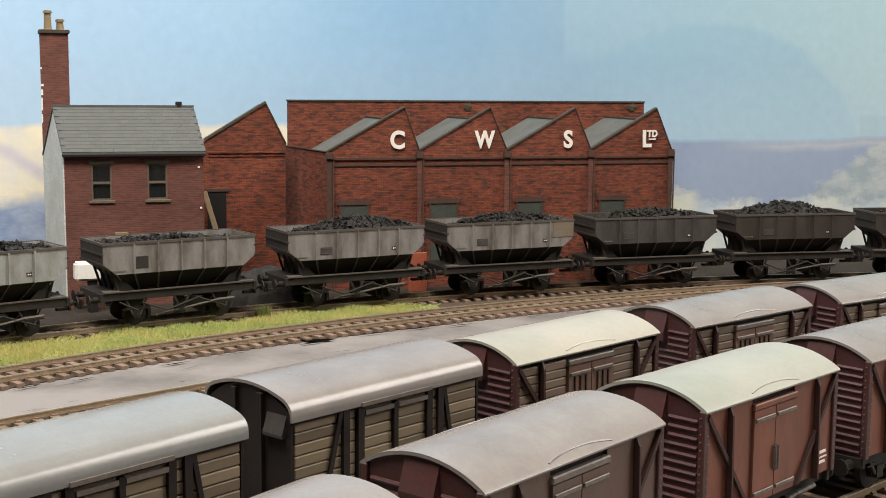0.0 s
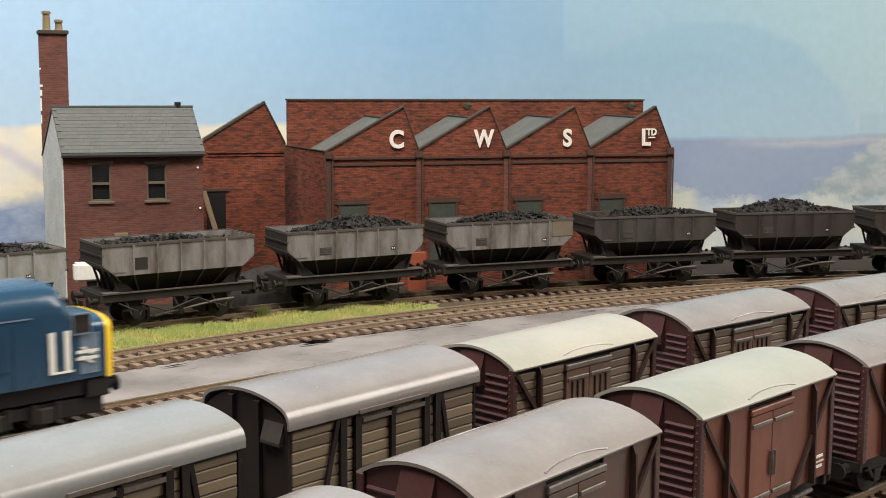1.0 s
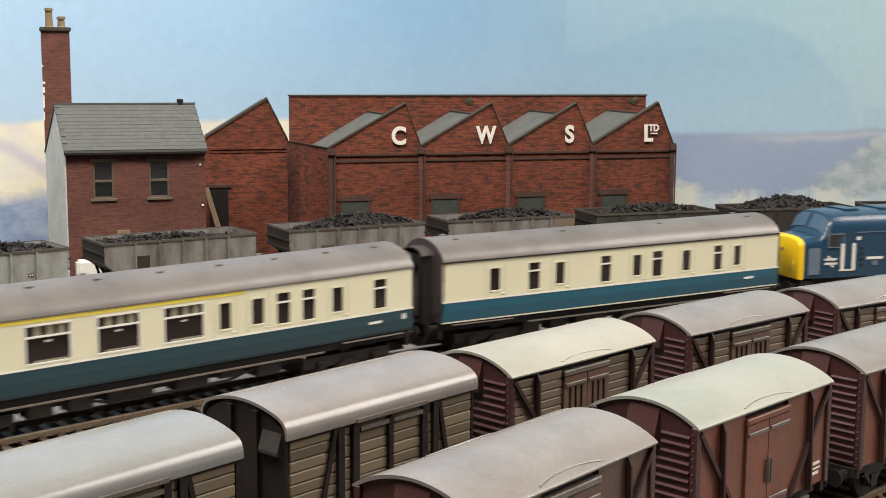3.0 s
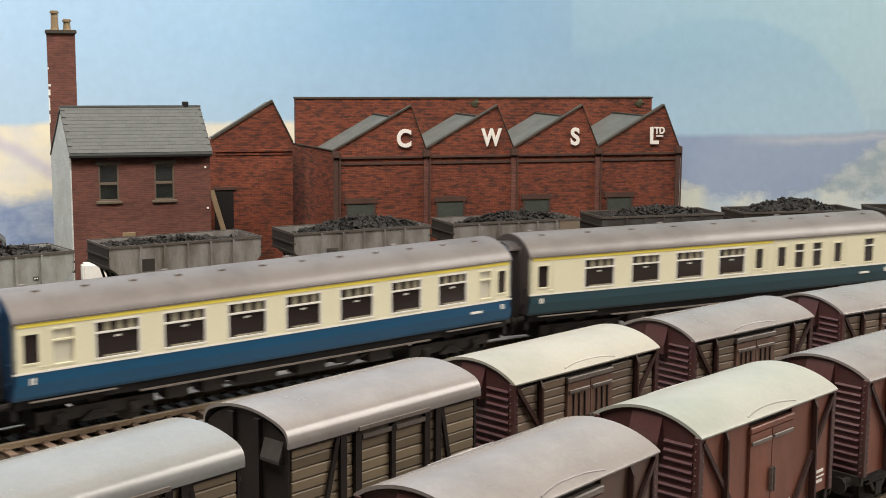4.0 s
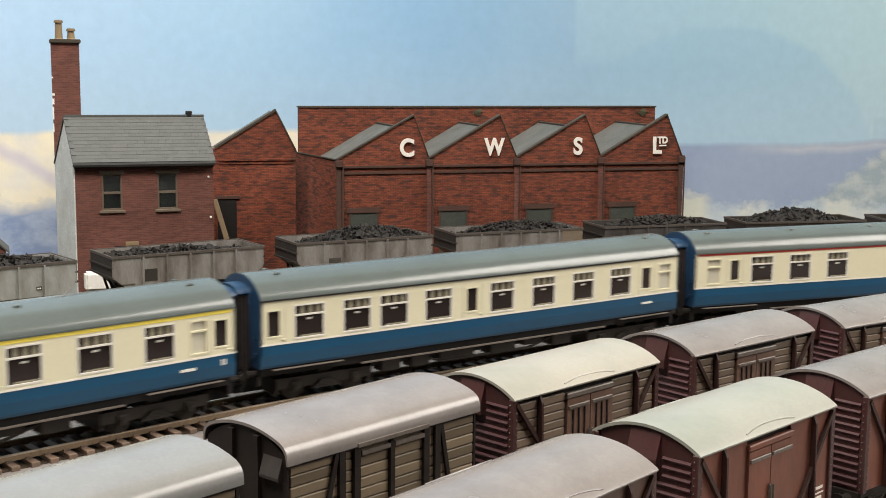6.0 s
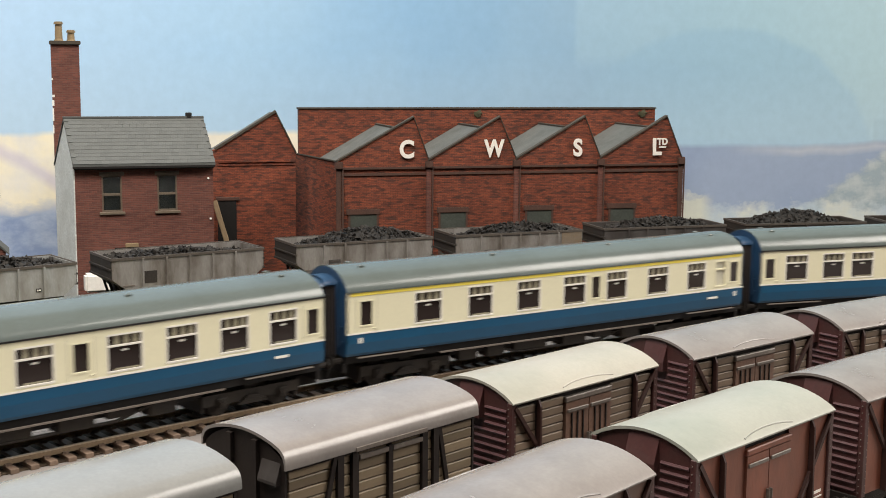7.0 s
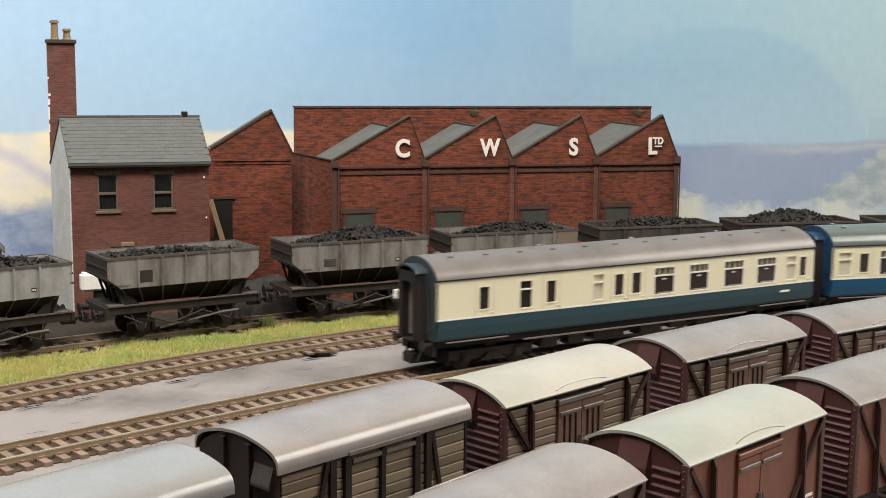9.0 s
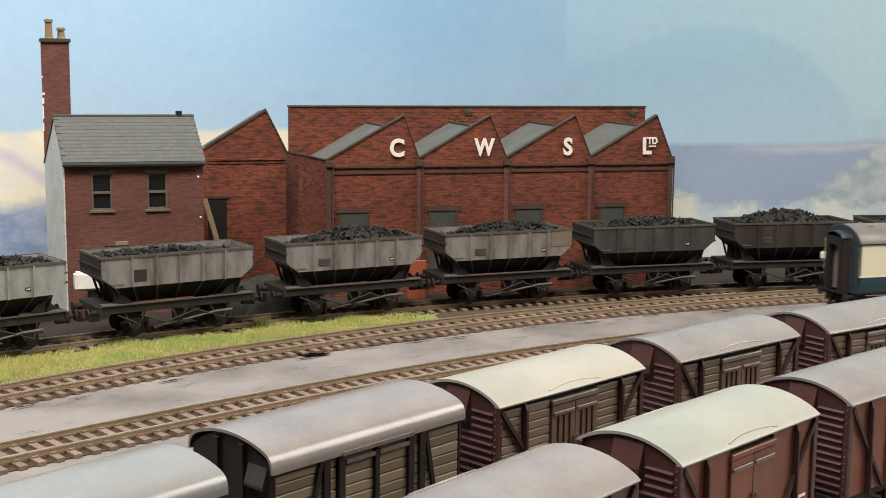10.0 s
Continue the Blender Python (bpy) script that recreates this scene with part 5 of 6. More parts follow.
            bm = soft_box(x - 1.4, x + 1.4, y - 0.8, y + 0.8, z - 0.6, z + 0.7, 0.3, 1)
            part("roof_ventilator", bm, roof_mat, t)
    # ends
    for sx in (-1, 1):
        bm = bmesh.new()
        outline = [(18.2, 22), (18.2, ZC)] + [(y, z - 0.4) for y, z in prof] + [(-18.2, ZC), (-18.2, 22), (-17, ZB), (17, ZB)]
        prism(bm, outline, min(sx * H, sx * (H - 1.2)), max(sx * H, sx * (H - 1.2)))
        part("end_wall", bm, end_mat, t)
        if gang:
            bm = bmesh.new()
            lo_, hi_ = sorted((sx * H, sx * (H + 5.6)))
            holed(bm, -8.5, 8.5, 15, 48, lo_, hi_, [(-5, 5, 15.2, 43)])
            for v in bm.verts:
                v.co.x, v.co.y = v.co.y, v.co.x
            bmesh.ops.bevel(bm, geom=[e for e in bm.edges if e.calc_length() > 3.9 and abs(e.verts[0].co.x - e.verts[1].co.x) > 3], offset=0.5, segments=1, affect="EDGES")
            part("gangway_bellows", bm, M_BLACK, t)
            bm = bmesh.new()
            hood = [(9.4 * math.cos(math.pi * q / 10), 47.6 + 3.6 * math.sin(math.pi * q / 10)) for q in range(11)]
            prism(bm, hood + [(y * 0.9, z - 0.8) for y, z in hood][::-1], min(sx * H, sx * (H + 6.2)), max(sx * H, sx * (H + 6.2)))
            part("gangway_hood", bm, end_mat, t, smooth=True)
            bm = bmesh.new()
            for q in (1.2, 2.8, 4.4):
                xq = sx * (H + q)
                for y in (-8.7, 8.7):
                    box(bm, xq - 0.3, xq + 0.3, y - 0.35, y + 0.35, 15.5, 47.5)
            part("bellows_fold", bm, M_END, t)
            for y in (-11.6, 11.6):
                pipe = tube(bmesh.new(), [(sx * (H + 0.5), y, 20), (sx * (H + 1.0), y, 34), (sx * (H + 1.0), y * 0.95, 46), (sx * (H + 0.2), y * 0.9, 50)], 0.5)
                part("end_pipe", pipe, end_mat, t, smooth=True)
            lo_, hi_ = sorted((sx * (H + 1.0), sx * (H + 1.8)))
            part("gangway_door", boxes((lo_, hi_, -5, 5, 17, 42)), M_STRAP, t, "grey gangway door")
        for y in (-13, 13):
            bm = bmesh.new()
            rod(bm, (sx * H, y, 14), (sx * (H + 4.5), y, 14), 1.3, 8)
            rod(bm, (sx * (H + 4.5), y, 14), (sx * (H + 5.2), y, 14), 2.6, 10)
            part("buffer", bm, M_UNDER, t, smooth=True)
        part("end_step", boxes((min(sx * H, sx * (H + 0.8)), max(sx * H, sx * (H + 0.8)), -14.5, -13.5, 22, 22.7), (min(sx * H, sx * (H + 0.8)), max(sx * H, sx * (H + 0.8)), -14.5, -13.5, 29, 29.7)), end_mat, t)
    for sx in (-1, 1):
        part("headstock", boxes((min(sx * (H - 2), sx * H), max(sx * (H - 2), sx * H), -15.0, 15.0, 8.6, 12.5)), M_BLACK, t)
        part("coupling", boxes((min(sx * (H - 8), sx * (H + 5.6)), max(sx * (H - 8), sx * (H + 5.6)), -4.0, 4.0, 4.0, 8.4)), M_BLACK, t)
        bm = bmesh.new()
        for y in (-6.5, 6.5):
            rod(bm, (sx * (H + 0.4), y, 12.0), (sx * (H + 3.4), y, 5.0), 0.8, 8)
        part("brake_hose", bm, M_BLACK, t, smooth=True)
    # underframe
    part("underframe", boxes((-H + 1, H - 1, -15.5, 15.5, 12.6, ZB)), M_BLACK, t)
    part("centre_girder", boxes((-H + 58, H - 58, -12.0, 12.0, 9.2, 12.6)), M_BLACK, t)
    part("step_board", boxes((-H + 50, H - 50, -17.4, -16.2, 12.4, 13.0)), M_STRAP, t, "grey step board edge")
    for x0, x1 in ((-60, -50), (-44, -34), (40, 52)):
        part("battery_box", soft_box(x0, x1, -14.4, -6, 6.4, 12.6, 0.4, 1), M_UNDER, t)
    for a in (-H + 6, H - 40):
        part("footboard", boxes((a, a + 34, -18.5, -16.5, 15.2, 15.5)), M_STRAP, t, "grey footboard edge")
    for x0, x1, z in ((-28, -8, 7.5), (2, 17, 6.5), (22, 34, 8.5)):
        part("equipment_box", soft_box(x0, x1, -14.0, -5, z, 13.2, 0.4, 1), M_UNDER, t)
    bm = bmesh.new()
    for y in (-13, 13):
        rod(bm, (-46, y, 12.5), (-26, y, 7), 0.7)
        rod(bm, (-26, y, 7), (26, y, 7), 0.7)
        rod(bm, (26, y, 7), (46, y, 12.5), 0.7)
    part("truss_rod", bm, M_UNDER, t)
    for x in (-H + 34, H - 34):
        bogie(t, x)
    part("number_bar", boxes((H - 26, H - 19, -18.42, -18.2, 21.8, 22.9)), M_LINE, t, "pale carriage number bar")
    for x in ((-H + 6, H - 7) if stripe is M_STRIPEY else ()):
        part("class_mark", boxes((x, x + 0.8, -18.42, -18.2, 22, 24.4), (x + 1.4, x + 2.2, -18.42, -18.2, 22, 24.4)), M_LINE, t)
    if L < 230:
        # pale strip in place of the highlight on the footboard
        part("bottom_lining", boxes((-H, H, -17.75, -17.45, ZB + 0.1, ZB + 0.7)), M_FROST, t, "pale line painted as the highlight along the bottom edge")
    if word:
        bars = boxes((36.0, 37.0, -18.42, -18.2, 21.6, 25.0))
        for q in range(6):
            box(bars, 37.4 + q * 2.1, 38.8 + q * 2.1, -18.42, -18.2, 21.8, 24.6 if q % 2 else 23.8)
        box(bars, 37.0, 49.4, -18.42, -18.2, 21.5, 22.1)
        part("lettering", bars, M_LINE, t, "white lettering bars on the blue")
    return t


TSO = [("f", -113.0, -105.0), ("d", -99.4, -94.6), ("w", -87.2, -73.6), ("w", -62.8, -48.3), ("w", -38.9, -24.4), ("w", -14.7, -0.9), ("d", 6.9, 12.0), ("w", 19.7, 33.6), ("w", 43.7, 56.9), ("w", 67.1, 79.9), ("w", 89.9, 103.0), ("d", 108.8, 113.4)]
TSX = [("d", -113.4, -108.8), ("w", -101.6, -88.0), ("w", -78.6, -65.4), ("w", -60.6, -46.6), ("w", -37.4, -23.4), ("d", -14.6, -9.8), ("w", -2.0, 11.4), ("w", 22.3, 35.8), ("w", 46.9, 60.1), ("w", 70.8, 84.2), ("d", 92.3, 97.3), ("f", 103.3, 111.3)]
FOW = [("d", -112.7, -108.0), ("f", -102.8, -94.5), ("w", -86.6, -69.4), ("w", -59.6, -42.1), ("w", -32.2, -15.2), ("w", -5.9, 10.8), ("w", 20.6, 37.3), ("w", 47.1, 63.4), ("w", 73.3, 89.5), ("f", 97.3, 104.1), ("d", 108.9, 112.9)]
FKW = [("d", -109.8, -105.0), ("w", -83.2, -69.5), ("w", -55.3, -42.2), ("w", -28.2, -15.1), ("w", -1.4, 11.8), ("d", 16.2, 20.3), ("w", 24.8, 37.6), ("w", 51.0, 64.5), ("w", 77.5, 90), ("f", 97, 104), ("d", 108, 112.6)]
RBW = [("f", -110.0, -101.9), ("d", -95.5, -91.2), ("w", -83.5, -70.0), ("w", -59.7, -46.4), ("w", -35.8, -22.6), ("f", 8.3, 13.8), ("w", 67.3, 80.5), ("w", 90.0, 103.3), ("d", 108.8, 113.0)]
BGW = [("d", -81.6, -76.6), ("p", -60.0, -52.9), ("d", -43.3, -38.7), ("p", -16.2, -9.2), ("d", 5.1, 9.9), ("p", 17.3, 24.5), ("d", 38.2, 43.1), ("p", 59.5, 66.0), ("d", 74.6, 78.9)]
BSK = [("d", -94.2, -89.9), ("p", -72.8, -65.8), ("d", -57.2, -52.9), ("f", -30.8, -24.4), ("d", -17.3, -12.8), ("d", -6.6, -2.1), ("w", 6.7, 19.6), ("w", 29.4, 41.9), ("w", 52.4, 65.8), ("w", 75.1, 88.4), ("f", 96.0, 102.8), ("d", 106.1, 110.1)]
BFK = [("d", -111.9, -107.0), ("w", -86.3, -69.2), ("w", -58.9, -42.1), ("w", -32.0, -15.2), ("w", -5.2, 11.8), ("d", 19.2, 23.5), ("d", 34.0, 38.8), ("p", 45.1, 51.9), ("p", 57.6, 64.2), ("d", 73.3, 78.0), ("p", 94.6, 101.8)]
TRAIN = [
    (-867.1, coach("luggage_van_carriage", 217.7, BGW, M_TEAL2, M_CROOF, M_END, None, "blue and cream luggage carriage with a dirty brown roof", 4, stretch=1.008)),
    (-1118.7, coach("passenger_carriage", 245.1, BFK, M_TEAL, M_CROOF, M_END, M_STRIPEY, "dark blue and cream brake carriage with brown ends", 9, stripe_to=31.5)),
    (-1379.5, coach("passenger_carriage", 245.1, FOW, M_BLUE, M_CROOF, M_ENDB, M_STRIPEY, "blue and cream first-class carriage with yellow stripe", 12)),
    (-1640.3, coach("buffet_carriage", 245.1, RBW, M_BLUE, M_GROOF, M_ENDB, M_STRIPER, "blue and cream buffet carriage with red stripe", 5, word=True)),
    (-1901.1, coach("passenger_carriage", 245.1, TSX, M_BLUE, M_GROOF, M_ENDB, None, "blue and cream carriage with a green-grey roof", 2)),
    (-2161.9, coach("passenger_carriage", 245.1, FKW, M_BLUE, M_GROOF, M_ENDB, M_STRIPEY, "blue and cream carriage, yellow stripe, green-grey roof", 4)),
    (-2422.7, coach("passenger_carriage", 245.1, TSO, M_BLUE, M_GROOF, M_ENDB, None, "blue and cream second-class carriage with blue ends", 4)),
    (-2683.4, coach("passenger_carriage", 245.1, BSK, M_TEAL, M_CROOF, M_ENDT, None, "dark blue and cream brake carriage ending the train", 12)),
]
tail = part("tail_lamp", soft_box(-129.6, -127.2, 9.0, 11.4, 33, 37.5, 0.4), M_LINE, TRAIN[-1][1], "small white tail lamp")


def loco():
    """Blue diesel locomotive with yellow noses."""
    t = thing("diesel_locomotive", at(0, 0), "blue diesel locomotive with yellow noses and white handrails", "locomotive")

    def ring(bm, x, w, z0, zs, zt, n=14):
        pts = [(w, z0), (w, zs)]
        for i in range(1, n):
            a = math.pi * i / n
            pts.append((w * math.copysign(abs(math.cos(a)) ** 0.62, math.cos(a)), zs + (zt - zs) * math.sin(a) ** 0.85))
        pts += [(-w, zs), (-w, z0)]
        return [bm.verts.new((x, y, z)) for y, z in pts]

    def loft(rings_spec):
        bm = bmesh.new()
        rs = [ring(bm, *r) for r in rings_spec]
        for a, b in zip(rs, rs[1:]):
            for k in range(len(a)):
                bm.faces.new((a[k], a[(k + 1) % len(a)], b[(k + 1) % len(b)], b[k]))
        bm.faces.new(rs[0][::-1])
        bm.faces.new(rs[-1])
        return bm

    nose = [(-119.4, 16.9, 18.0, 36.0, 41.2), (-108.6, 17.6, 18.0, 36.8, 42.4)]
    cab = [(-108.6, 17.6, 18.0, 36.8, 42.4), (-107.9, 17.7, 18.0, 37.4, 43.2), (-102.4, 17.9, 18.0, 43.2, 54.2), (-99.0, 18.0, 18.0, 43.4, 54.9), (-94, 18, 18.0, 43.4, 55.0)]
    body = loft([(x + 2.6, w, a, b, c) for x, w, a, b, c in nose + cab[1:]] + [(-x, w, a, b, c) for x, w, a, b, c in (nose + cab[1:])[::-1]])
    part("body", body, M_LBLUE, t, smooth=True)
    for s in (-1, 1):
        e = 2.6 if s < 0 else 0.0  # the trailing end is set a little shorter
        bm = loft([(s * 122.6 + e, 14.8, 18.2, 34.0, 38.8), (s * 122.2 + e, 16.2, 17.6, 35.2, 40.2), (s * 120.8 + e, 16.9, 17.4, 35.9, 41.1), (s * 119.4 + e, 17.0, 17.4, 36.1, 41.4)])
        nz = part("yellow_nose", bm, M_YEL, t, "bright yellow nose end", smooth=True)
        for y, z, r in ((-9, 22.5, 0.9), (9, 22.5, 0.9), (0, 33, 1.1)):
            bm = bmesh.new()
            rod(bm, (s * 121.6 + e, y, z), (s * 122.95 + e, y, z), r, 12)
            part("marker_light", bm, M_STRAP, nz, smooth=True)
        part("nose_seam", boxes((min(s * 121.9, s * 122.75) + e, max(s * 121.9, s * 122.75) + e, -0.25, 0.25, 18.6, 36)), M_STRIPEY, nz)
        # solid black block added to hide lit ground under the loco's ends
        part("skirt", soft_box(min(s * 101, s * 119) + e, max(s * 101, s * 119) + e, -14.5, 14.5, 3.6, 10.4, 0.5, 1), M_BLACK, t, "black block added to darken the space below the buffer beam")
        part("nose_lamp_iron", boxes((min(s * 121.5, s * 123.0) + e, max(s * 121.5, s * 123.0) + e, -12.2, -11.6, 25.5, 28.5)), M_STRIPEY, nz)
        part("buffer_beam", soft_box(min(s * 112, s * 121) + e, max(s * 112, s * 121) + e, -16.4, 16.4, 10.2, 17.2, 0.4), M_BLACK, t)
        for y in (-11, 11):
            bm = bmesh.new()
            rod(bm, (s * 121 + e, y, 13), (s * 125 + e, y, 13), 1.7, 10)
            rod(bm, (s * 125 + e, y, 13), (s * 126.2 + e, y, 13), 3.0, 14)
            part("buffer", bm, M_BLACK, t, smooth=True)
        # windscreen: panes lying on the sloping cab front, the outer ones wrapped round the corner
        for q0, q1 in ((0.35, 2.6), (2.75, 6.9), (7.1, 11.25), (11.4, 13.65)):
            bm = bmesh.new()
            cols = []
            for k in range(7):
                a = math.pi * (q0 + (q1 - q0) * k / 6) / 14
                cy, cz = math.copysign(abs(math.cos(a)) ** 0.62, math.cos(a)), math.sin(a) ** 0.85
                col = []
                for f in (0.16, 0.86):
                    x, w = 107.9 - 5.5 * f, 17.7 + 0.2 * f
                    zs, zt = 37.4 + 5.8 * f, 43.2 + 11.0 * f
                    for lift in (0.0, 0.55):
                        col.append(bm.verts.new((s * (x + lift * 0.8) + e, (w + lift * 0.5) * cy, zs + (zt - zs) * cz + lift * 0.6)))
                cols.append(col)
            for c, d in zip(cols, cols[1:]):
                for i, j in ((1, 3), (2, 0), (0, 1), (3, 2)):
                    bm.faces.new((c[i], d[i], d[j], c[j]))
            for c in (cols[0], cols[-1]):
                bm.faces.new((c[0], c[1], c[3], c[2]))
            bmesh.ops.recalc_face_normals(bm, faces=bm.faces[:])
            part("windscreen_pane", bm, M_SCREEN, t, "windscreen pane coloured blue for its reflection")
    for sy in (-1, 1):
        def plate(name, x0, x1, z0, z1, mat, lab="", d=0.22, base=18.0):
            return part(name, boxes((x0, x1, min(sy * base, sy * (base + d)), max(sy * base, sy * (base + d)), z0, z1)), mat, t, lab)
        for s in (-1, 1):
            plate("cab_window", *sorted((s * 101.6, s * 92.2) if s < 0 else (106.8, 113.0)), 35.6, 42.4, M_CGLASS, "dark cab side window")
            wx = sorted((s * 101.6, s * 92.2) if s < 0 else (106.8, 113.0))
            part("cab_window_frame", boxes((wx[0] - 0.5, wx[1] + 0.5, min(sy * 18, sy * 18.4), max(sy * 18, sy * 18.4), 42.4, 43.0), (wx[0] - 0.5, wx[0], min(sy * 18, sy * 18.4), max(sy * 18, sy * 18.4), 35.6, 42.4), (wx[1], wx[1] + 0.5, min(sy * 18, sy * 18.4), max(sy * 18, sy * 18.4), 35.6, 42.4), (wx[0] - 0.5, wx[1] + 0.5, min(sy * 18, sy * 18.4), max(sy * 18, sy * 18.4), 35.0, 35.6)), M_GRILLE, t)
            plate("cab_door", *sorted((s * 95.8, s * 85.0)), 18, 41, M_LBLUE, d=0.3)
            bars = []
            for x in ((91.6, 84.2) if s < 0 else (103.2, 97.6)):
                bars.append((*sorted((s * x, s * (x + 2.0))), min(sy * 18.3, sy * 18.75), max(sy * 18.3, sy * 18.75), 21.8, 37.2))
            bars.append((*((-94.6, -84.2) if s < 0 else (97.6, 106.2)), min(sy * 18.3, sy * 18.6), max(sy * 18.3, sy * 18.6), 21.6, 22.4))
            part("handrail", boxes(*bars), M_LINE, t, "white painted handrails round the cab door")
            # emblem as plain bars
            xm = -100.0 if s < 0 else 111.8
            bm = boxes((xm - 4.0, xm + 4.0, min(sy * 18, sy * 18.25), max(sy * 18, sy * 18.25), 27.9, 29.1), (xm - 4.0, xm + 4.0, min(sy * 18, sy * 18.25), max(sy * 18, sy * 18.25), 25.4, 26.6))
            prism(bm, [(xm - 2.6, 30.4), (xm - 1.2, 30.4), (xm + 2.6, 27.4), (xm + 1.2, 27.4)], min(sy * 18, sy * 18.25), max(sy * 18, sy * 18.25), "y")
            prism(bm, [(xm - 2.6, 26.9), (xm - 1.2, 26.9), (xm + 2.6, 23.9), (xm + 1.2, 23.9)], min(sy * 18, sy * 18.25), max(sy * 18, sy * 18.25), "y")
            part("emblem", bm, M_LINE, t, "white emblem of plain bars")
        g = plate("long_grille", -35.2, 50.8, 28.4, 39.0, M_GRILLE, "long pale grey-blue grille", 0.3)
        part("grille_frame", boxes((-36.0, 51.6, min(sy * 18.0, sy * 18.45), max(sy * 18.0, sy * 18.45), 39.0, 39.6), (-36.0, 51.6, min(sy * 18, sy * 18.45), max(sy * 18, sy * 18.45), 27.8, 28.4)), M_LBLUE, g)
        for k in range(36):
            x = -34.4 + k * 2.38
            part("louvre", boxes((x, x + 0.5, min(sy * 18.3, sy * 18.5), max(sy * 18.3, sy * 18.5), 28.6, 38.8)), M_GRILLE, g)
        g = plate("square_grille", 60.2, 83.8, 25.0, 38.5, M_LBLUE, "", 0.35)
        for k in range(12):
            x = 61.4 + k * 1.8
            part("louvre", boxes((x, x + 0.7, min(sy * 18.3, sy * 18.6), max(sy * 18.3, sy * 18.6), 25.8, 37.8)), M_LBLUE, g)
        for s in (-1, 1):
            plate("nose_grille", *sorted((s * 109.2 + (2.4 if s < 0 else 0), s * 116.4 + (2.4 if s < 0 else 0))), 20, 35.0, M_GRILLE, "grey-blue nose side grille", 0.5, 17.2)
        plate("nameplate", -56.0, -36.5, 33.0, 34.5, M_PLATE, "red nameplate", 0.4)
        plate("crest", -47.6, -45.0, 35.5, 38.2, M_STRAP, "small round crest plate", 0.4)
        plate("number_bar", -76.2, -65.2, 27.5, 29.0, M_LINE, "white number bar")
        plate("data_panel", -72.4, -68.6, 24.0, 26.6, M_GRILLE)
        plate("warning_sign", -83.4, -80.6, 38.8, 40.8, M_LINE)
        for k in range(4):
            plate("step", -80.8, -78.8, 24 + 3.2 * k, 25.2 + 3.2 * k, M_BLACK)
        part("cant_line", boxes((-84, 92, min(sy * 17.9, sy * 18.25), max(sy * 17.9, sy * 18.25), 43.0, 43.5)), M_GRILLE, t)
    # roof hatches, fan and exhaust
    for x0, x1 in ((-86, -76), (-62, -44), (10, 42)):
        bm = soft_box(x0, x1, -9.0, 9.0, 48, 55.7, 0.6)
        part("roof_hatch", bm, M_LBLUE, t)
    bm = bmesh.new()
    rod(bm, (66, 0, 53), (66, 0, 55.6), 7, 24)
    part("roof_fan", bm, M_BLACK, t, "dark round roof fan", smooth=True)
    for x in (-24, -8):
        part("exhaust_port", soft_box(x, x + 4, -2, 2, 54, 55.6, 0.3, 1), M_BLACK, t)
    part("underframe", boxes((-112, 112, -15, 15, 11.5, 18.0), (-24, 24, -14, 14, 4.5, 11.5)), M_BLACK, t)
    for x0, x1 in ((-20, -2), (4, 20)):
        part("fuel_tank", soft_box(x0, x1, -15.6, -13.5, 5, 13, 0.6), M_UNDER, t)
    bm = boxes((-22, 22, -17.2, -16.4, 8.2, 8.9), (-22, 22, -17.2, -16.4, 5.2, 5.9))
    part("pipe_run", bm, M_STRAP, t, "bare metal pipes below the tank")
    for x in (-68, 68):
        b = part("bogie", boxes((x - 38, x + 38, -15.2, -13.4, 6.0, 10.2), (x - 38, x + 38, 13.4, 15.2, 6.0, 10.2), (x - 4, x + 4, -13, 13, 6, 11)), M_BLACK, t)
        for dx in (-29, -8, 13, 32):
            for sy in (-1, 1):
                bm = bmesh.new()
                r = 7.0 if dx < 30 else 5.4
                rod(bm, (x + dx, sy * 8.2, r), (x + dx, sy * 10.4, r), r, 20)
                part("wheel", bm, M_BLACK, b, smooth=True)
                part("axle_box", soft_box(x + dx - 3, x + dx + 3, min(sy * 15, sy * 17), max(sy * 15, sy * 17), 3.4, 9.4, 0.5, 1), M_UNDER, b)
                bm = bmesh.new()
                for q in (-4.6, 4.6):
                    rod(bm, (x + dx + q, sy * 16, 4.2), (x + dx + q, sy * 16, 11), 1.0, 8)
                part("coil_spring", bm, M_UNDER, b)
    # the leading end is a little longer than the trailing one
    for ob in [c for o in t.children for c in (o, *o.children)]:
        if ob.name.split(".")[0] not in ("bogie", "wheel", "axle_box", "coil_spring"):
            for v in ob.data.vertices:
                if v.co.x > 0.052:
                    v.co.x = 0.052 + (v.co.x - 0.052) * 1.075
    return t


TRAIN.insert(0, (-617.7, loco()))

# ---- grass, clutter and marks on the ground ----


TUFT = (-99.0, 700.0)


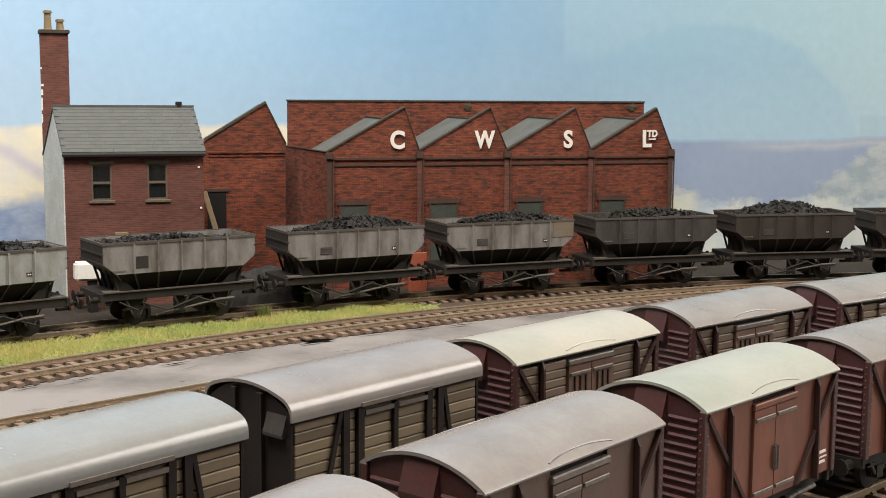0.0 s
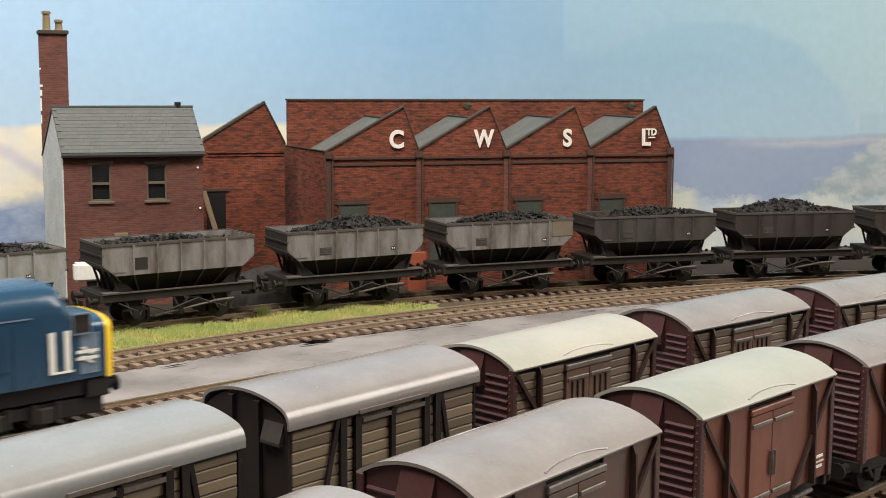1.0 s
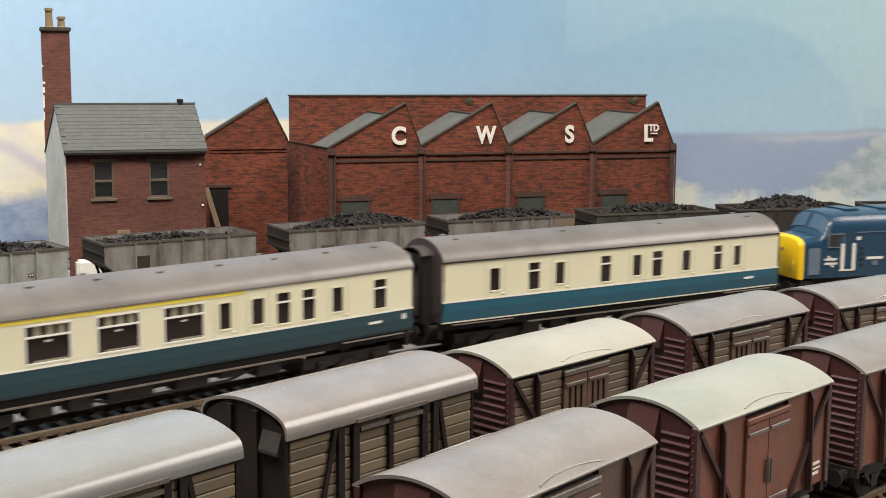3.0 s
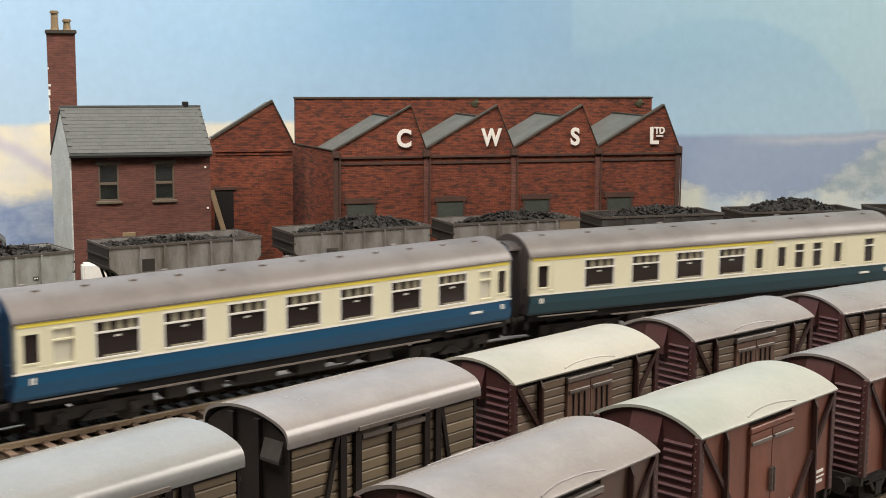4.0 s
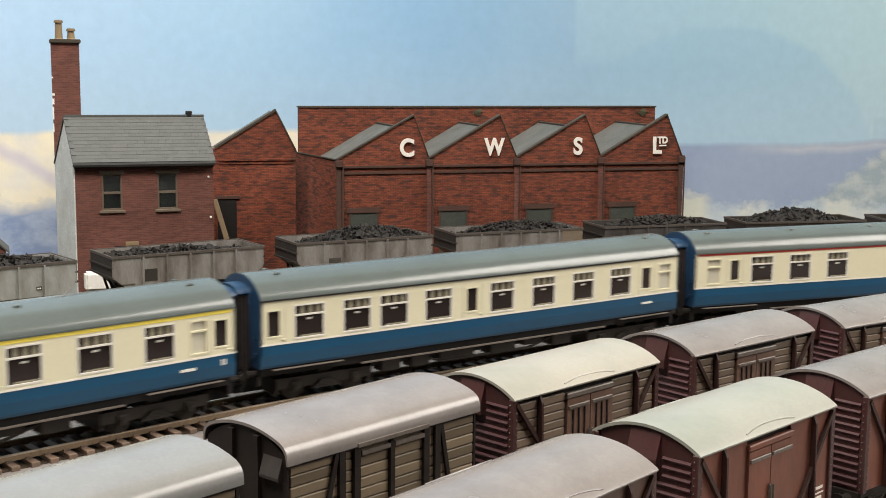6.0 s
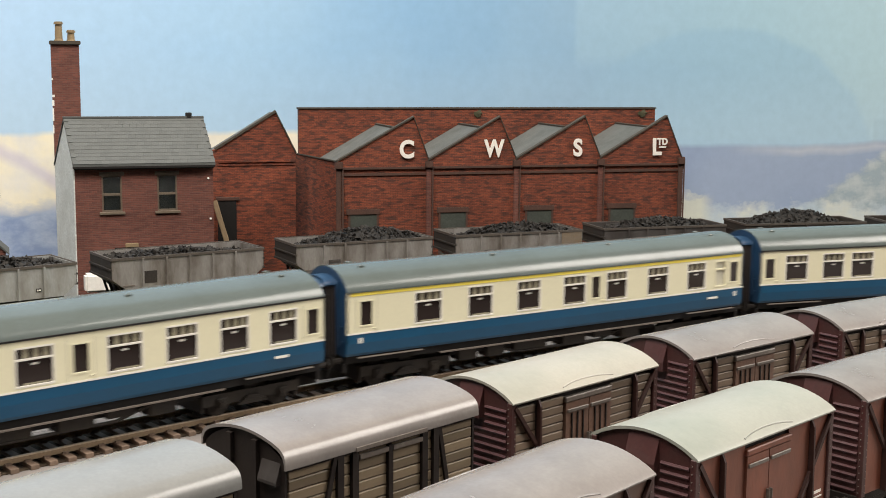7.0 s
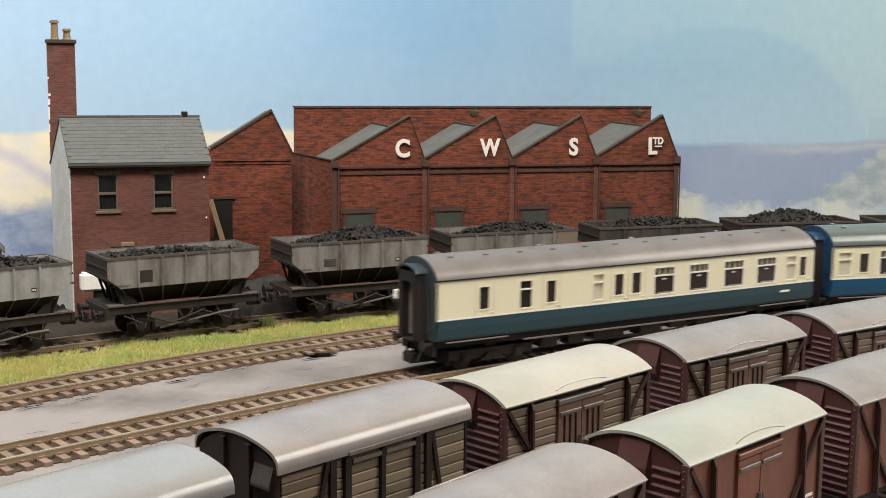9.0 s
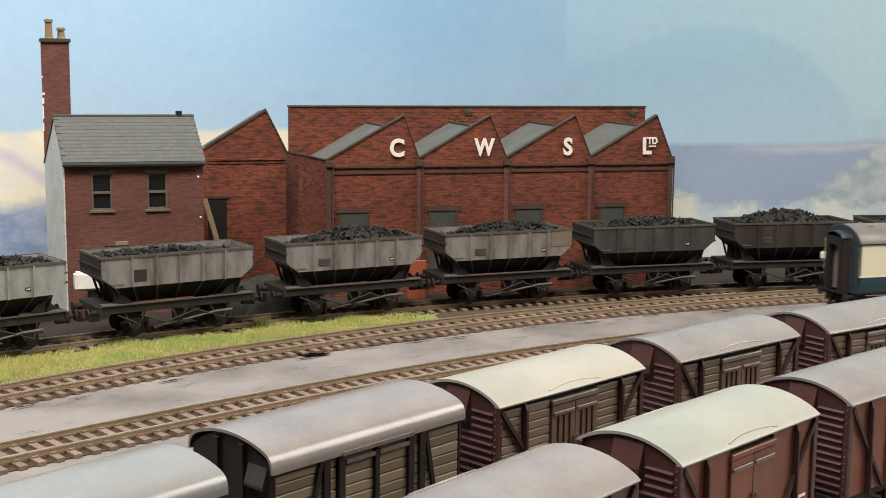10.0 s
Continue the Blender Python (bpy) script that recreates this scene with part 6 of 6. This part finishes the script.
def grass_strip():
    bm = bmesh.new()
    rng = random.Random(11)
    n = 0
    while n < 38000:
        s = rng.uniform(-330, 70)
        p2, h = T2.place(s, 15.0)
        p3, _ = T3.place(s, -15)
        w = rng.random() ** 0.9
        p = p2.lerp(p3, w)
        if noise.noise(Vector((p.x * 0.03, p.y * 0.03, 2))) < -0.62:
            n += 1
            continue
        edge = 1.0 - max(0, (s + 10) / 80)
        if edge < rng.random() * 0.6:
            n += 1
            continue
        tall = rng.uniform(1.2, 3.6) * (0.65 + 0.7 * (0.5 + noise.noise(Vector((p.x * 0.05, p.y * 0.05, 7)))))
        a = rng.uniform(0, math.tau)
        lean = Vector((math.cos(a), math.sin(a))) * rng.uniform(0.5, 2.6)
        wd = Vector((-math.sin(a + 1.2), math.cos(a + 1.2))) * rng.uniform(0.18, 0.34)
        v = [bm.verts.new((p.x - wd.x, p.y - wd.y, GROUND_Z + 1.0)), bm.verts.new((p.x + wd.x, p.y + wd.y, GROUND_Z + 1.0)), bm.verts.new((p.x + lean.x, p.y + lean.y, GROUND_Z + 1.0 + tall))]
        bm.faces.new(v)
        n += 1
    ob = part("grass", bm, M_BLADE)
    return tagged(ob, "strip of yellow-green static grass between the tracks", "grass", kind="stuff")


grass_strip()
bm = bmesh.new()
last = None
for i in range(101):
    s = -340 + i * 4.2
    row = []
    for j in range(9):
        p = T2.place(s, 15.5)[0].lerp(T3.place(s, -13)[0], j / 8)
        f = min(1, (80 - s) / 60)
        z = GROUND_Z + 0.2 + 1.5 * f * math.sin(math.pi * j / 8) ** 0.5 + 0.7 * noise.noise(Vector((p.x * 0.06, p.y * 0.06, 0)))
        row.append(bm.verts.new((p.x, p.y, z)))
    if last:
        for j in range(8):
            bm.faces.new((last[j], row[j], row[j + 1], last[j + 1]))
    last = row
tagged(part("verge", bm, M_GRASS, smooth=True), "low mossy green and yellow verge", "verge", kind="structure")
for line, a, b, o0, o1, z, mat, label in ((T3, -340, 760, -12.5, 250, GROUND_Z + 0.55, M_EARTH, "dark cinder bed of the hopper siding"), (T2, 60, 700, 15.8, 45, GROUND_Z + 0.35, M_BALLAST, "sandy brown ballast between the far tracks")):
    tagged(part("cess", strip(line, o0, o1, GROUND_Z - 1, z, a, b), mat), label, "ground", kind="structure")
bm = bmesh.new()
rng = random.Random(21)


def crack(p, h, l, w):
    u = Vector((math.cos(h), math.sin(h)))
    q = Vector((-u.y, u.x))
    up, lo = [], []
    for i in range(9):
        f = i / 8 * 2 - 1
        c = p + u * (f * l) + q * 0.8 * noise.noise(Vector((p.x + f * l * 0.3, p.y, 1)))
        t = w * (1 - f * f) * (0.4 + 0.6 * rng.random()) + 0.05
        up.append(bm.verts.new((*(c + q * t), GROUND_Z + 0.7)))
        lo.append(bm.verts.new((*(c - q * t), GROUND_Z + 0.7)))
    for i in range(8):
        bm.faces.new((lo[i], lo[i + 1], up[i + 1], up[i]))


s = -210.0
while s < 330:
    l = rng.uniform(5, 13)
    p, h = T2.place(s, -rng.uniform(19.5, 24))
    if rng.random() < 0.72:
        crack(p, h + rng.uniform(-0.03, 0.03), l, rng.uniform(0.25, 1.1))
    s += 2 * l + rng.uniform(2, 14)
for k in range(26):
    p, h = T1.place(rng.uniform(-230, 260), rng.uniform(18, 60))
    crack(p, h + rng.uniform(-0.25, 0.25), rng.uniform(2, 8), rng.uniform(0.08, 0.22))
tagged(part("surface_cracks", bm, M_VOID), "dark cracks and chips in the yard surface", "crack", kind="stuff")
bm = bmesh.new()
for k in range(240):
    a, r = rng.uniform(0, math.tau), rng.uniform(0, 4.0)
    x, y = TUFT[0] + r * math.cos(a), TUFT[1] + r * math.sin(a)
    d = Vector((math.cos(a), math.sin(a), 0)) * rng.uniform(0.3, 2.6)
    w = Vector((-math.sin(a), math.cos(a), 0)) * 0.35
    p = Vector((x, y, GROUND_Z + 0.8))
    bm.faces.new([bm.verts.new(v) for v in (p - w, p + w, p + d + Vector((0, 0, rng.uniform(3.5, 8.5))))])
tagged(part("weed_tuft", bm, M_TUFT), "darker green weed tuft standing in the grass", "weed")
hole = bmesh.new()
p = Vector((-64.0, 640.0))
v = [hole.verts.new((p.x + a, p.y + b, GROUND_Z + 0.75)) for a, b in ((-9, 1.5), (-4, -3), (6, -1), (10, 3.5), (0, 3.5))]
hole.faces.new(v)
tagged(part("surface_hole", hole, M_VOID), "dark broken hole in the yard surface", "hole", kind="stuff")
hut = thing("water_crane_cabinet", at(-198, 716, GROUND_Z, 0, 0, 25), "white box on a dark post behind the wagons", "cabinet")
part("post", soft_box(-2.5, 2.5, -2.5, 2.5, 0, 19, 0.3, 1), M_BLACK, hut)
part("box", soft_box(-10, 8, -4, 4, 19, 29.5, 1.2), M_WHITE, hut, "white painted box")
part("knob", rod(bmesh.new(), (-2, 0, 30.3), (-2, 0, 33), 1.4, 10), M_FRAME, hut)
for x, y, w in ((-16, 800, 12), (60, 824, 9)):
    tagged(part("orange_board", soft_box(-w / 2, w / 2, -1, 1, 0, 25, 0.3, 1), M_ORANGE, matrix=at(x, y, GROUND_Z, 0, 0, 17)), "low orange-red brick-coloured board by the warehouse", "board")
bm = bmesh.new()
bmesh.ops.create_grid(bm, x_segments=40, y_segments=24, size=1)
for v in bm.verts:
    x, y = v.co.x * 34, v.co.y * 15
    f = max(0.0, 1 - (abs(v.co.x) ** 2.4 + v.co.y ** 2)) ** 0.6
    v.co = Vector((x, y, 20.5 * f + 3.0 * f * noise.noise(Vector((x * 0.12, y * 0.12, 3))) + 0.6 * noise.noise(Vector((x * 0.6, y * 0.6, 5)))))
tagged(part("coal_heap", bm, M_COAL, matrix=at(-106, 757, GROUND_Z + 0.3, 0, 0, 25)), "low heap of black coal dumped behind the wagons", "coal", kind="stuff")
shed2 = thing("slate_outbuilding", at(-267, 738, GROUND_Z, 0, 0, 20), "small grey slate-roofed outbuilding at the layout's edge", "building")
bm = bmesh.new()
prism(bm, [(-30, 0), (6, 0), (6, 37), (-12, 54), (-30, 37)], 0, 24, "y")
part("walls", bm, M_BRICK2, shed2)
bm = bmesh.new()
prism(bm, [(-12, 55.5), (8, 36.5), (8, 35.3), (-12, 54.2)], -1, 25, "y")
prism(bm, [(-12, 55.5), (-32, 36.5), (-32, 35.3), (-12, 54.2)], -1, 25, "y")
part("roof", bm, M_SLATE, shed2)


def motions():
    """The train runs along the main line, slowly losing speed; each vehicle rides on its two bogies."""
    for u, t in TRAIN:
        rows = []
        for k in range(101):
            sec = k * 0.1
            run = -0.174585 * sec ** 3 + 0.08749 * sec ** 2 + 324.556 * sec - 19.223
            run += float(np.interp(sec, (0, 0.5, 1, 1.5, 2.5, 4, 5, 5.5, 7, 7.5, 8, 9, 10), (-22, -16, -9, -0.7, 1.0, -1.8, -2.0, 2.0, 5.5, 1.0, 0, -3.5, 2.5)))
            base = 68.0 if u > -700 else 83.0
            a, b = T1.place(run + u - base)[0], T1.place(run + u + base)[0]
            p, d = (a + b) / 2, b - a
            rows.append((sec, at(p.x, p.y, 0, 0, 0, math.degrees(math.atan2(d.y, d.x)))))
        walk(t, rows)


motions()
